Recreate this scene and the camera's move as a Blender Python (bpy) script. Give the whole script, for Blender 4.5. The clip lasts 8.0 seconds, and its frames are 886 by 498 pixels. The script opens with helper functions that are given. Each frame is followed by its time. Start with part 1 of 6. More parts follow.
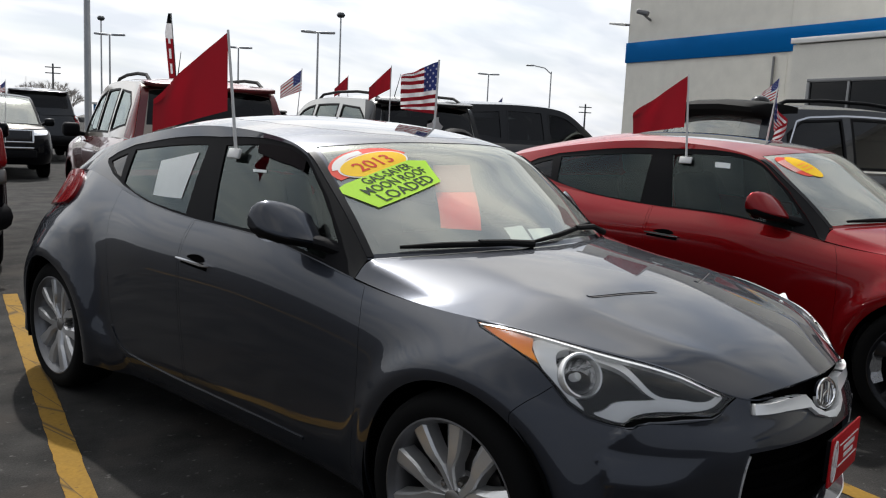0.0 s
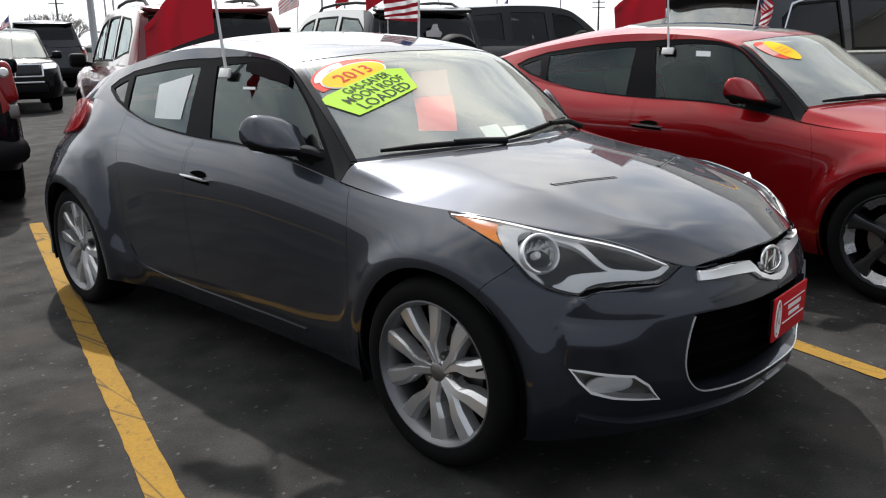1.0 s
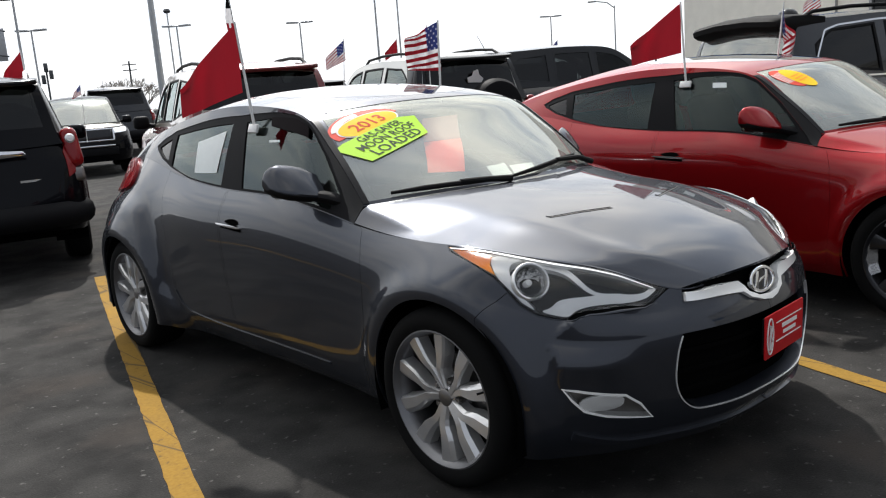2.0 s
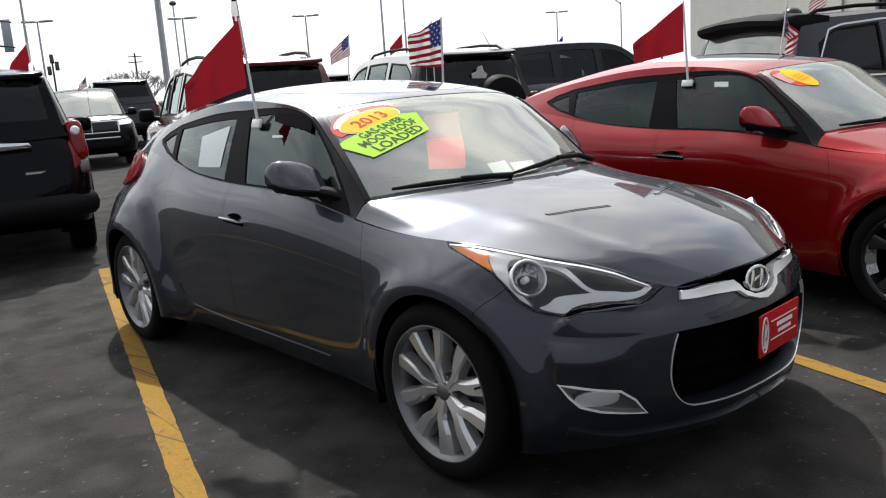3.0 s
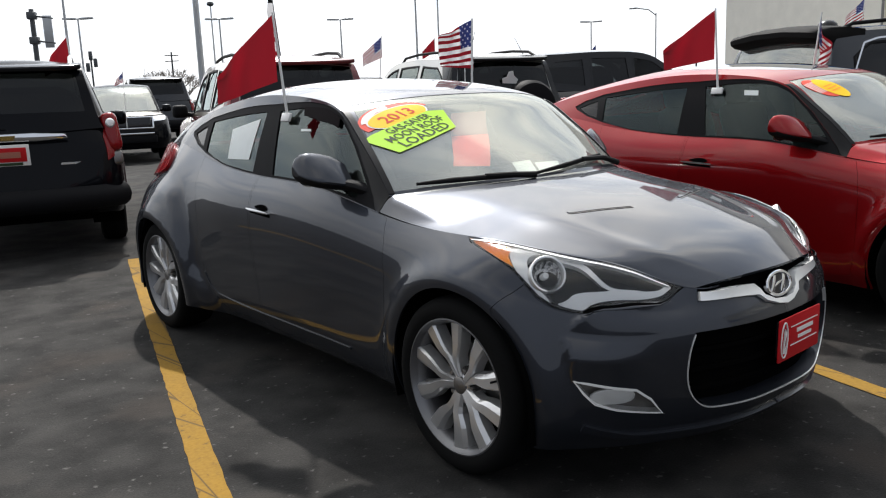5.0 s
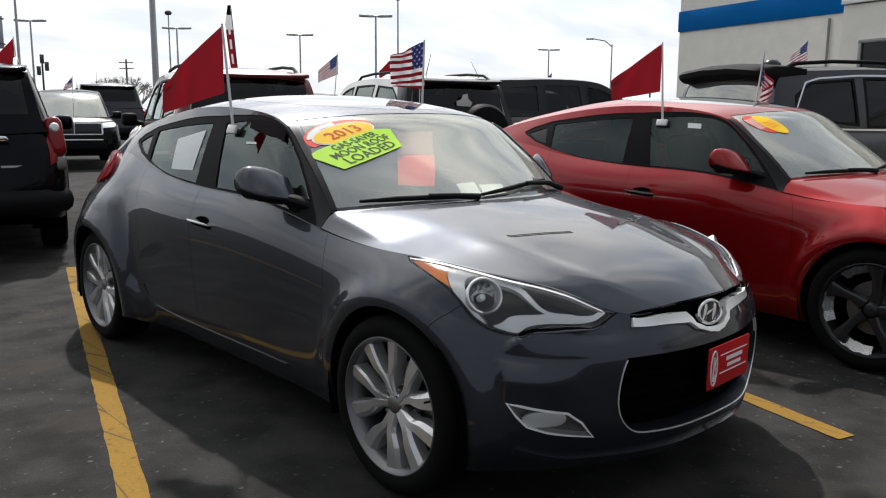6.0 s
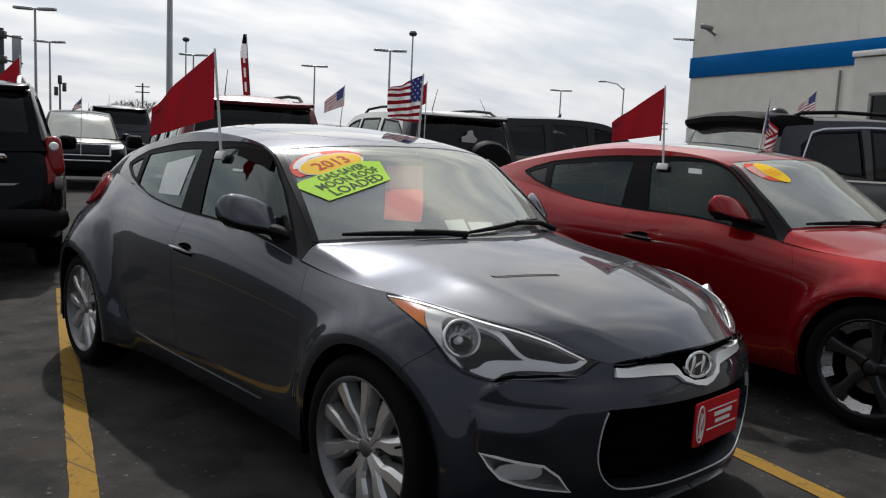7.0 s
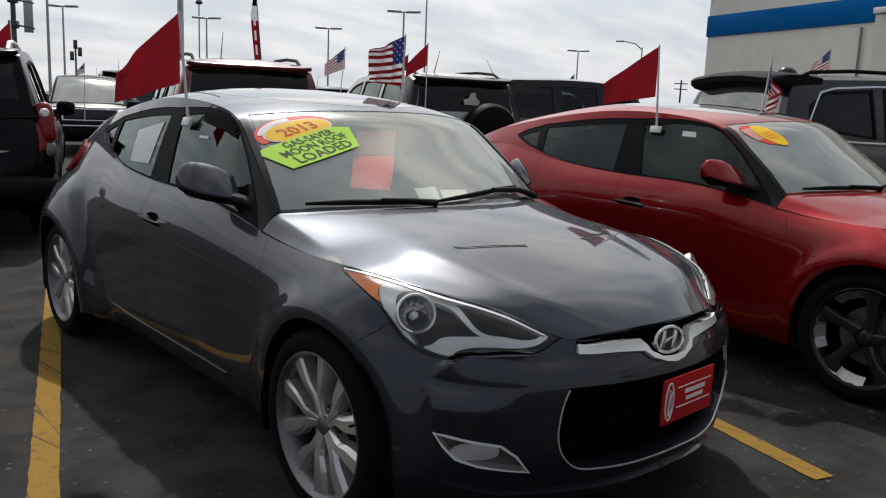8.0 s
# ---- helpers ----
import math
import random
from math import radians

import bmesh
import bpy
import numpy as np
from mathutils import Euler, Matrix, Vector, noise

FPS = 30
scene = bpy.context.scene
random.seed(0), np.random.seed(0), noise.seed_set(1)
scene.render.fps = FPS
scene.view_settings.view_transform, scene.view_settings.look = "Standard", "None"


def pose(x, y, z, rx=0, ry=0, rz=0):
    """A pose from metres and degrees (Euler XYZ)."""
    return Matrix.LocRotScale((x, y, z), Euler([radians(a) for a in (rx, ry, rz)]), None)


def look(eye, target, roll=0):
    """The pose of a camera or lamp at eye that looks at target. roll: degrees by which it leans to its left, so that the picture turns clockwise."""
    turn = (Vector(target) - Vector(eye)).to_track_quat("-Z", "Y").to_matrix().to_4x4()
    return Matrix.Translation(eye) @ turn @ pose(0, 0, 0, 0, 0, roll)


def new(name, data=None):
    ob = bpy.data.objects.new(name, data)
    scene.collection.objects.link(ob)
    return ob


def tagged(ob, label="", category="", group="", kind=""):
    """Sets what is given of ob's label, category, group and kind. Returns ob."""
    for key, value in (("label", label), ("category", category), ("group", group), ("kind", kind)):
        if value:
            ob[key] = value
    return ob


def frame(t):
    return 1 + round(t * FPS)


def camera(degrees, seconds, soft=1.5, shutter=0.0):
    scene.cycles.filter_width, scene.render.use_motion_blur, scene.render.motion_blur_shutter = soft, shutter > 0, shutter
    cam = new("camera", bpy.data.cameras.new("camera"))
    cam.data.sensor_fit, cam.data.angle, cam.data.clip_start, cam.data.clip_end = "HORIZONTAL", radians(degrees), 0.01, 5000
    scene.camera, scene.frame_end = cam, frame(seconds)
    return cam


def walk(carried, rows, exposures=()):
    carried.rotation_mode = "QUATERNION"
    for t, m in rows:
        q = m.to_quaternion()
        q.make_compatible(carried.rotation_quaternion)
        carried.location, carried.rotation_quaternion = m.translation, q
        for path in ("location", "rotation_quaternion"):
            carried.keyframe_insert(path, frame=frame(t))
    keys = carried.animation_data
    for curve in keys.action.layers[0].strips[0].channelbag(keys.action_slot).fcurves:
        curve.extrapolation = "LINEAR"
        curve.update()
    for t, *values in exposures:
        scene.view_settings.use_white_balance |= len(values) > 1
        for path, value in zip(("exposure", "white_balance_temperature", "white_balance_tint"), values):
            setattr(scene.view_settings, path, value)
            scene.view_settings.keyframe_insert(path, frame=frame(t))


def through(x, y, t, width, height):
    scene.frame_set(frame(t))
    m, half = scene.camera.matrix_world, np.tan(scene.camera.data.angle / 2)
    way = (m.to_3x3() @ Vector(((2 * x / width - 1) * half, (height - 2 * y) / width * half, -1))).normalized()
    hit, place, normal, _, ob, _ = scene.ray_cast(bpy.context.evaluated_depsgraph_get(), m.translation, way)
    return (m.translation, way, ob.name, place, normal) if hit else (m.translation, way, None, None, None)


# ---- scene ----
cam = camera(56.5, 8.0, soft=1.15)
PATH = [
    (0, (-2.497, -2.779, 1.343), (-1.037, -1.44, 1.067), 2.7),
    (0.5, (-2.497, -2.932, 1.355), (-1.093, -1.559, 0.979), -1.3),
    (1, (-2.576, -3.056, 1.346), (-1.181, -1.709, 0.855), -1.1),
    (1.5, (-2.6, -3.198, 1.367), (-1.252, -1.767, 0.997), -3.1),
    (2, (-2.556, -3.339, 1.346), (-1.257, -1.867, 0.964), -4.3),
    (2.2, (-2.568, -3.365, 1.349), (-1.272, -1.895, 0.950), -4.6),
    (3.3, (-2.562, -3.379, 1.356), (-1.276, -1.897, 0.968), -3.5),
    (3.5, (-2.551, -3.396, 1.332), (-1.27, -1.903, 0.969), -3.8),
    (4, (-2.57, -3.408, 1.332), (-1.31, -1.901, 0.956), -3.8),
    (4.2, (-2.585, -3.400, 1.339), (-1.326, -1.891, 0.968), -3.4),
    (5.3, (-2.575, -3.418, 1.315), (-1.335, -1.893, 0.945), -1.5),
    (5.5, (-2.575, -3.425, 1.32), (-1.326, -1.903, 0.965), -0.8),
    (6, (-2.545, -3.442, 1.315), (-1.208, -1.991, 0.987), 0.4),
    (6.5, (-2.507, -3.428, 1.31), (-1.179, -1.956, 1.048), 0.1),
    (7, (-2.414, -3.425, 1.314), (-1.082, -1.953, 1.069), 2.7),
    (7.5, (-2.283, -3.412, 1.325), (-0.965, -1.929, 1.069), 2.2),
    (8, (-2.192, -3.458, 1.33), (-0.899, -1.97, 0.995), 2.3),
]
walk(cam, [(t, look(eye, target, roll)) for t, eye, target, roll in PATH], exposures=[(0.0, -0.42), (0.5, -0.26), (1.0, 0.08), (2.0, 0.0), (5.5, 0.0), (6.0, -0.31), (6.5, -0.68), (7.0, -0.71), (7.5, -0.76), (8.0, -0.74)])

# ---- world and sun ----
SUN = Vector((0.38, 0.70, 1.0)).normalized()
sun_el, sun_az = math.asin(SUN.z), math.atan2(SUN.x, SUN.y)
sun = new("sun", bpy.data.lights.new("sun", "SUN"))
sun.data.energy, sun.data.angle, sun.data.color = 5.0, radians(1.2), (1.0, 0.965, 0.92)
sun.matrix_world = look((0, 0, 30), tuple(Vector((0, 0, 30)) - SUN))


def cloudy_sky():
    """Clear sky behind broken bright cloud, greyer in its folds and whiter low down."""
    world = bpy.data.worlds.new("sky")
    scene.world = world
    world.use_nodes = True
    n, l = world.node_tree.nodes, world.node_tree.links
    sky = n.new("ShaderNodeTexSky")
    sky.sky_type, sky.sun_disc, sky.sun_elevation, sky.sun_rotation = "NISHITA", False, sun_el, sun_az
    blue = n.new("ShaderNodeVectorMath")
    blue.operation = "SCALE"
    blue.inputs["Scale"].default_value = 0.09
    l.new(sky.outputs["Color"], blue.inputs[0])
    where, split = n.new("ShaderNodeTexCoord"), n.new("ShaderNodeSeparateXYZ")
    l.new(where.outputs["Generated"], split.inputs[0])
    high = n.new("ShaderNodeMath")
    high.operation = "ADD"
    l.new(split.outputs["Z"], high.inputs[0])
    high.inputs[1].default_value = 0.22
    flat = n.new("ShaderNodeVectorMath")
    flat.operation = "DIVIDE"
    l.new(where.outputs["Generated"], flat.inputs[0])
    three = n.new("ShaderNodeCombineXYZ")
    for k in "XYZ":
        l.new(high.outputs[0], three.inputs[k])
    l.new(three.outputs[0], flat.inputs[1])
    stretch = n.new("ShaderNodeMapping")
    stretch.inputs["Rotation"].default_value[2] = radians(35)
    stretch.inputs["Scale"].default_value = (1.0, 2.1, 1.0)
    l.new(flat.outputs[0], stretch.inputs[0])
    cloud, fold = n.new("ShaderNodeTexNoise"), n.new("ShaderNodeTexNoise")
    cloud.inputs["Scale"].default_value, cloud.inputs["Detail"].default_value, cloud.inputs["Distortion"].default_value = 1.7, 6, 0.2
    fold.inputs["Scale"].default_value, fold.inputs["Detail"].default_value, fold.inputs["Distortion"].default_value = 1.9, 4, 0.15
    for t in (cloud, fold):
        l.new(stretch.outputs[0], t.inputs["Vector"])
    cover = n.new("ShaderNodeMapRange")
    cover.inputs["From Min"].default_value, cover.inputs["From Max"].default_value = 0.34, 0.56
    cover.inputs["To Min"].default_value = 0.55
    l.new(cloud.outputs["Fac"], cover.inputs["Value"])
    ramp = n.new("ShaderNodeValToRGB")
    ramp.color_ramp.elements[0].position, ramp.color_ramp.elements[0].color = 0.36, (0.66, 0.715, 0.79, 1)
    ramp.color_ramp.elements[1].position, ramp.color_ramp.elements[1].color = 0.62, (1.22, 1.2, 1.16, 1)
    l.new(fold.outputs["Fac"], ramp.inputs["Fac"])
    mix = n.new("ShaderNodeMix")
    mix.data_type = "RGBA"
    l.new(cover.outputs[0], mix.inputs["Factor"])
    l.new(blue.outputs[0], mix.inputs[6])
    l.new(ramp.outputs["Color"], mix.inputs[7])
    low = n.new("ShaderNodeMapRange")
    low.inputs["From Min"].default_value, low.inputs["From Max"].default_value = 0.05, 0.5
    low.inputs["To Min"].default_value, low.inputs["To Max"].default_value = 0.72, 0.0
    l.new(split.outputs["Z"], low.inputs["Value"])
    haze = n.new("ShaderNodeMix")
    haze.data_type = "RGBA"
    l.new(mix.outputs[2], haze.inputs[6])
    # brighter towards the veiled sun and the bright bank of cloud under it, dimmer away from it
    near = n.new("ShaderNodeVectorMath")
    near.operation = "DOT_PRODUCT"
    near.inputs[1].default_value = SUN
    l.new(where.outputs["Generated"], near.inputs[0])
    away, veil = n.new("ShaderNodeMapRange"), n.new("ShaderNodeMath")
    away.inputs["From Min"].default_value, away.inputs["From Max"].default_value = 0.0, 0.55
    away.inputs["To Min"].default_value, away.inputs["To Max"].default_value = 0.9, 0.0
    l.new(near.outputs["Value"], away.inputs["Value"])
    # the veil of haze is bluer on the side that looks away from the sun
    hue = n.new("ShaderNodeMix")
    hue.data_type = "RGBA"
    hue.inputs[6].default_value, hue.inputs[7].default_value = (0.468, 0.486, 0.52, 1), (0.43, 0.478, 0.57, 1)
    l.new(away.outputs[0], hue.inputs["Factor"])
    l.new(hue.outputs[2], haze.inputs[7])
    veil.operation = "MAXIMUM"
    l.new(low.outputs[0], veil.inputs[0])
    l.new(away.outputs[0], veil.inputs[1])
    l.new(veil.outputs[0], haze.inputs["Factor"])
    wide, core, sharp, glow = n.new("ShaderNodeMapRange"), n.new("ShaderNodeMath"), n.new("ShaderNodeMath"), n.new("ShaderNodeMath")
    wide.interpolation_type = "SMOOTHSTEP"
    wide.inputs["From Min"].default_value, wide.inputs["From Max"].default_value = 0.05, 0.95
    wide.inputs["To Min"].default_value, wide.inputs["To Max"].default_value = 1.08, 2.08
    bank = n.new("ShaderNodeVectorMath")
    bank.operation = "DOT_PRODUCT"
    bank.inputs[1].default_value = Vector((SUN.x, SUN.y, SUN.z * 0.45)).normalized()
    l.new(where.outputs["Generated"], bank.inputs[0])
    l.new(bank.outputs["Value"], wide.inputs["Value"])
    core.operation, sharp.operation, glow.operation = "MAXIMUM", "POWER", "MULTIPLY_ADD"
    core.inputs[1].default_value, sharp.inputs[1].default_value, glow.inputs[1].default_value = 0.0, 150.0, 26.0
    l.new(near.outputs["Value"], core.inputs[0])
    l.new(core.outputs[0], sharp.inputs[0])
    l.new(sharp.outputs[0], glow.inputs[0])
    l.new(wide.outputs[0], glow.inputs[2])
    l.new(haze.outputs[2], n["Background"].inputs["Color"])
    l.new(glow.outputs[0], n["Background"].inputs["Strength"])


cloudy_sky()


# ---- materials ----
from mathutils import geometry


def material(name, colour, rough=0.5, metal=0.0, coat=0.0, grain=0.0, size=40.0, bump=0.0, stain=0.0, spec=None, coat_rough=0.03, coat_ior=1.5):
    """A surface with fine grain and broad stains in its colour, roughness and relief. size: grains for each metre."""
    m = bpy.data.materials.new(name)
    m.use_nodes = True
    n, l = m.node_tree.nodes, m.node_tree.links
    b = n["Principled BSDF"]
    b.inputs["Base Color"].default_value = (*colour, 1)
    b.inputs["Roughness"].default_value, b.inputs["Metallic"].default_value = rough, metal
    b.inputs["Coat Weight"].default_value, b.inputs["Coat Roughness"].default_value = coat, coat_rough
    b.inputs["Coat IOR"].default_value = coat_ior
    if spec is not None:
        b.inputs["Specular IOR Level"].default_value = spec
    if grain or stain or bump:
        where = n.new("ShaderNodeTexCoord")
        fine, broad = n.new("ShaderNodeTexNoise"), n.new("ShaderNodeTexNoise")
        fine.inputs["Scale"].default_value, fine.inputs["Detail"].default_value = size, 5
        broad.inputs["Scale"].default_value, broad.inputs["Detail"].default_value = size / 25, 6
        for t in (fine, broad):
            l.new(where.outputs["Object"], t.inputs["Vector"])
        total = n.new("ShaderNodeMath")
        total.operation = "MULTIPLY_ADD"
        l.new(fine.outputs["Fac"], total.inputs[0])
        total.inputs[1].default_value = 2 * grain
        both = n.new("ShaderNodeMath")
        both.operation = "MULTIPLY_ADD"
        l.new(broad.outputs["Fac"], both.inputs[0])
        both.inputs[1].default_value = 2 * stain
        both.inputs[2].default_value = 1 - grain - stain
        l.new(both.outputs[0], total.inputs[2])
        tint = n.new("ShaderNodeVectorMath")
        tint.operation = "SCALE"
        tint.inputs[0].default_value = colour
        l.new(total.outputs[0], tint.inputs["Scale"])
        l.new(tint.outputs[0], b.inputs["Base Color"])
        if stain:
            r = n.new("ShaderNodeMapRange")
            r.inputs["To Min"].default_value, r.inputs["To Max"].default_value = rough * (1 - stain), min(1, rough * (1 + stain))
            l.new(broad.outputs["Fac"], r.inputs["Value"])
            l.new(r.outputs[0], b.inputs["Roughness"])
        if bump:
            k = n.new("ShaderNodeBump")
            k.inputs["Strength"].default_value, k.inputs["Distance"].default_value = 1.0, bump
            l.new(fine.outputs["Fac"], k.inputs["Height"])
            l.new(k.outputs["Normal"], b.inputs["Normal"])
    return m


def glass(name, tint, rough=0.0, ior=1.5, dust_haze=0.0, gloss=(1, 1, 1)):
    """A thin pane: tinted see-through with a mirror's gloss on it, and a dusty film that also paints on haze."""
    m = bpy.data.materials.new(name)
    m.use_nodes = True
    n, l = m.node_tree.nodes, m.node_tree.links
    n.remove(n["Principled BSDF"])
    clear, shine, mix, f = n.new("ShaderNodeBsdfTransparent"), n.new("ShaderNodeBsdfGlossy"), n.new("ShaderNodeMixShader"), n.new("ShaderNodeFresnel")
    clear.inputs["Color"].default_value = (*tint, 1)
    shine.inputs["Roughness"].default_value, shine.inputs["Color"].default_value = rough, (*gloss, 1)
    f.inputs["IOR"].default_value = ior
    l.new(f.outputs[0], mix.inputs["Fac"])
    l.new(clear.outputs[0], mix.inputs[1])
    l.new(shine.outputs[0], mix.inputs[2])
    last = mix.outputs[0]
    if dust_haze:
        film, over, where, cloud, much = n.new("ShaderNodeBsdfDiffuse"), n.new("ShaderNodeMixShader"), n.new("ShaderNodeTexCoord"), n.new("ShaderNodeTexNoise"), n.new("ShaderNodeMapRange")
        film.inputs["Color"].default_value = (0.8, 0.82, 0.78, 1)
        cloud.inputs["Scale"].default_value, cloud.inputs["Detail"].default_value = 5, 6
        much.inputs["To Min"].default_value, much.inputs["To Max"].default_value = 0.4 * dust_haze, 1.6 * dust_haze
        l.new(where.outputs["Object"], cloud.inputs["Vector"])
        l.new(cloud.outputs["Fac"], much.inputs["Value"])
        l.new(much.outputs[0], over.inputs["Fac"])
        l.new(last, over.inputs[1])
        l.new(film.outputs[0], over.inputs[2])
        last = over.outputs[0]
    l.new(last, n["Material Output"].inputs["Surface"])
    return m


PAINT_GREY = material("graphite_metallic_paint", (0.028, 0.0315, 0.041), 0.43, 0.75, 1.0, grain=0.1, size=900, stain=0.05, coat_rough=0.012, spec=0.0, coat_ior=1.48)
PAINT_RED = material("red_metallic_paint", (0.215, 0.0036, 0.0056), 0.4, 0.55, 0.75, grain=0.1, size=900, stain=0.05, coat_rough=0.015, spec=0.0)
PAINT_BLACK = material("black_paint", (0.0025, 0.0027, 0.004), 0.25, 0.0, 0.2, grain=0.1, size=900, spec=0.05)
PAINT_MAROON = material("maroon_paint", (0.13, 0.012, 0.014), 0.3, 0.4, 1.0, grain=0.1, size=900)
PAINT_SILVER = material("silver_paint", (0.33, 0.33, 0.31), 0.3, 0.7, 1.0, grain=0.08, size=900)
PAINT_BLUE_BLACK = material("dark_slate_paint", (0.009, 0.0105, 0.014), 0.25, 0.1, 0.8, grain=0.1, size=900, spec=0.3)
# sky glare on dark bodywork, put into the colour as a pale coat
GLARE_TAN = material("pale_sky_glare", (0.32, 0.27, 0.22), 0.3, 0.6, 1.0, grain=0.08, size=900)
TRIM = material("black_trim", (0.008, 0.008, 0.009), 0.6, 0, 0, grain=0.15, size=300, bump=0.0002, spec=0.08)
PILLAR = material("black_pillar_paint", (0.005, 0.005, 0.006), 0.35, 0, 0.1, grain=0.1, size=600, spec=0.15)
GLOSS_BLACK = material("gloss_black_trim", (0.005, 0.005, 0.006), 0.15, 0, 0, spec=0.4)
SUNROOF_GLASS = material("dark_sunroof_glass", (0.01, 0.011, 0.012), 0.08, 0, 1.0, spec=0.5, coat_ior=1.8)
# black parts, and recesses whose deep shade is put into the colour
VOID = material("black_recess_shade", (0.003, 0.003, 0.003), 0.95, spec=0.0)
BLADE = material("wiper_rubber", (0.006, 0.006, 0.006), 0.8, spec=0.2)
RUBBER = material("tyre_rubber", (0.004, 0.004, 0.004), 0.85, 0, 0, spec=0.1, grain=0.2, size=160, bump=0.0006, stain=0.2)
ALLOY = material("silver_alloy", (0.66, 0.655, 0.65), 0.27, 0.75, 0.2, grain=0.05, size=300, stain=0.15)
# darker copy of the alloy: shade behind the spokes is put into its colour
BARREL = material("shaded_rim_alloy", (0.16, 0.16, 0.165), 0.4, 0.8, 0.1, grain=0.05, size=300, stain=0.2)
SPOKE = material("satin_spoke_alloy", (0.6, 0.595, 0.59), 0.3, 0.75, 0.15, grain=0.05, size=300, stain=0.15)
ALLOY_DARK = material("dark_alloy", (0.03, 0.03, 0.033), 0.35, 0.6, 0.4, grain=0.1, size=300)
STEEL = material("brake_steel", (0.22, 0.21, 0.2), 0.4, 0.9, 0, grain=0.2, size=200)
CHROME = material("chrome", (0.8, 0.8, 0.81), 0.07, 1.0)
SATIN = material("satin_silver_plastic", (0.78, 0.78, 0.77), 0.3, 0.55, 0.4)
AMBER = material("amber_reflector", (1.0, 0.33, 0.01), 0.3, 0.6, 0.0, grain=0.1, size=250, bump=0.001)
TAIL_RED = material("red_lamp_lens", (0.22, 0.004, 0.006), 0.2, 0, 0.6, grain=0.08, size=250, spec=0.1)
LAMP_CLEAR = glass("clear_lamp_cover", (0.97, 0.97, 0.97), ior=1.5, dust_haze=0.008)
LAMP_GREY = material("lamp_housing", (0.012, 0.012, 0.014), 0.25, 0.4, 0.3)
LAMP_WHITE = material("bright_lamp_bezel", (0.95, 0.95, 0.93), 0.22, 0.2, 0.4)
REFLECTOR = material("lamp_reflector", (0.93, 0.93, 0.93), 0.12, 0.9, grain=0.1, size=70, bump=0.004)
# the pale film stands in for part of the bright sky's reflection
SCREEN_GLASS = glass("windscreen_glass", (0.78, 0.84, 0.78), ior=2.8, dust_haze=0.15, gloss=(0.97, 0.99, 0.92))
DOOR_GLASS = glass("door_glass", (0.64, 0.73, 0.7), ior=1.6, gloss=(0.88, 0.98, 0.96))
CLEAR_GLASS = glass("clear_green_glass", (0.84, 0.96, 0.9), ior=1.3)
DARK_GLASS = glass("dark_door_glass", (0.38, 0.49, 0.48), ior=1.45, dust_haze=0.004, gloss=(0.8, 0.95, 0.95))
PRIVACY_GLASS = glass("privacy_glass", (0.06, 0.065, 0.07), ior=1.4)
SEAT = material("dark_seat_cloth", (0.025, 0.025, 0.027), 0.85, 0, 0, grain=0.25, size=500, bump=0.0006)
DASH = material("dashboard_plastic", (0.028, 0.029, 0.029), 0.6, 0, 0, grain=0.15, size=500, bump=0.0004)
WHITE_PLASTIC = material("white_plastic", (0.72, 0.72, 0.7), 0.35, grain=0.04, size=60)
EMBLEM = material("gold_emblem", (0.6, 0.42, 0.12), 0.25, 0.9)


def thin_cloth(name, colour, through=0.4):
    """Thin cloth or card that lets some of the light behind it through."""
    m = material(name, colour, 0.8, grain=0.08, size=400, stain=0.06)
    n, l = m.node_tree.nodes, m.node_tree.links
    b, back, mix = n["Principled BSDF"], n.new("ShaderNodeBsdfTranslucent"), n.new("ShaderNodeMixShader")
    l.new(b.inputs["Base Color"].links[0].from_socket, back.inputs["Color"])
    mix.inputs["Fac"].default_value = through
    l.new(b.outputs[0], mix.inputs[1])
    l.new(back.outputs[0], mix.inputs[2])
    l.new(mix.outputs[0], n["Material Output"].inputs["Surface"])
    return m


PAPER = thin_cloth("white_paper", (0.9, 0.95, 0.93), 0.15)


# ---- helpers for meshes ----
def part(name, bm, material, parent=None, label="", smooth=True, where=None):
    """Links a bmesh as one mesh object under a thing or a part."""
    me = bpy.data.meshes.new(name)
    if isinstance(bm, tuple):
        me.from_pydata(*bm)
    else:
        bmesh.ops.recalc_face_normals(bm, faces=bm.faces)
        bm.to_mesh(me)
        bm.free()
    for m in material if isinstance(material, (list, tuple)) else [material]:
        me.materials.append(m)
    if smooth:
        me.polygons.foreach_set("use_smooth", [True] * len(me.polygons))
        me.set_sharp_from_angle(angle=radians(38))
    ob = new(name, me)
    if where is not None:
        ob.matrix_basis = where
    if parent is not None:
        ob.parent = parent
    if label:
        ob["label"] = label
    return ob


def thing(name, where, label, category, group="", kind=""):
    """An empty at a thing's base, which parents its parts."""
    ob = new(name)
    ob.empty_display_size = 0.2
    ob.matrix_basis = where
    return tagged(ob, label, category, group, kind)


def add_box(bm, size, m=None, bevel=0.0, seg=2):
    r = bmesh.ops.create_cube(bm, size=1, matrix=(m or Matrix()) @ Matrix.Diagonal((*size, 1)))
    if bevel:
        edges = list({e for v in r["verts"] for e in v.link_edges})
        bmesh.ops.bevel(bm, geom=edges, offset=bevel, segments=seg, affect="EDGES", profile=0.5)
    return bm


def box_mesh(size, m=None, bevel=0.0, seg=2):
    return add_box(bmesh.new(), size, m, bevel, seg)


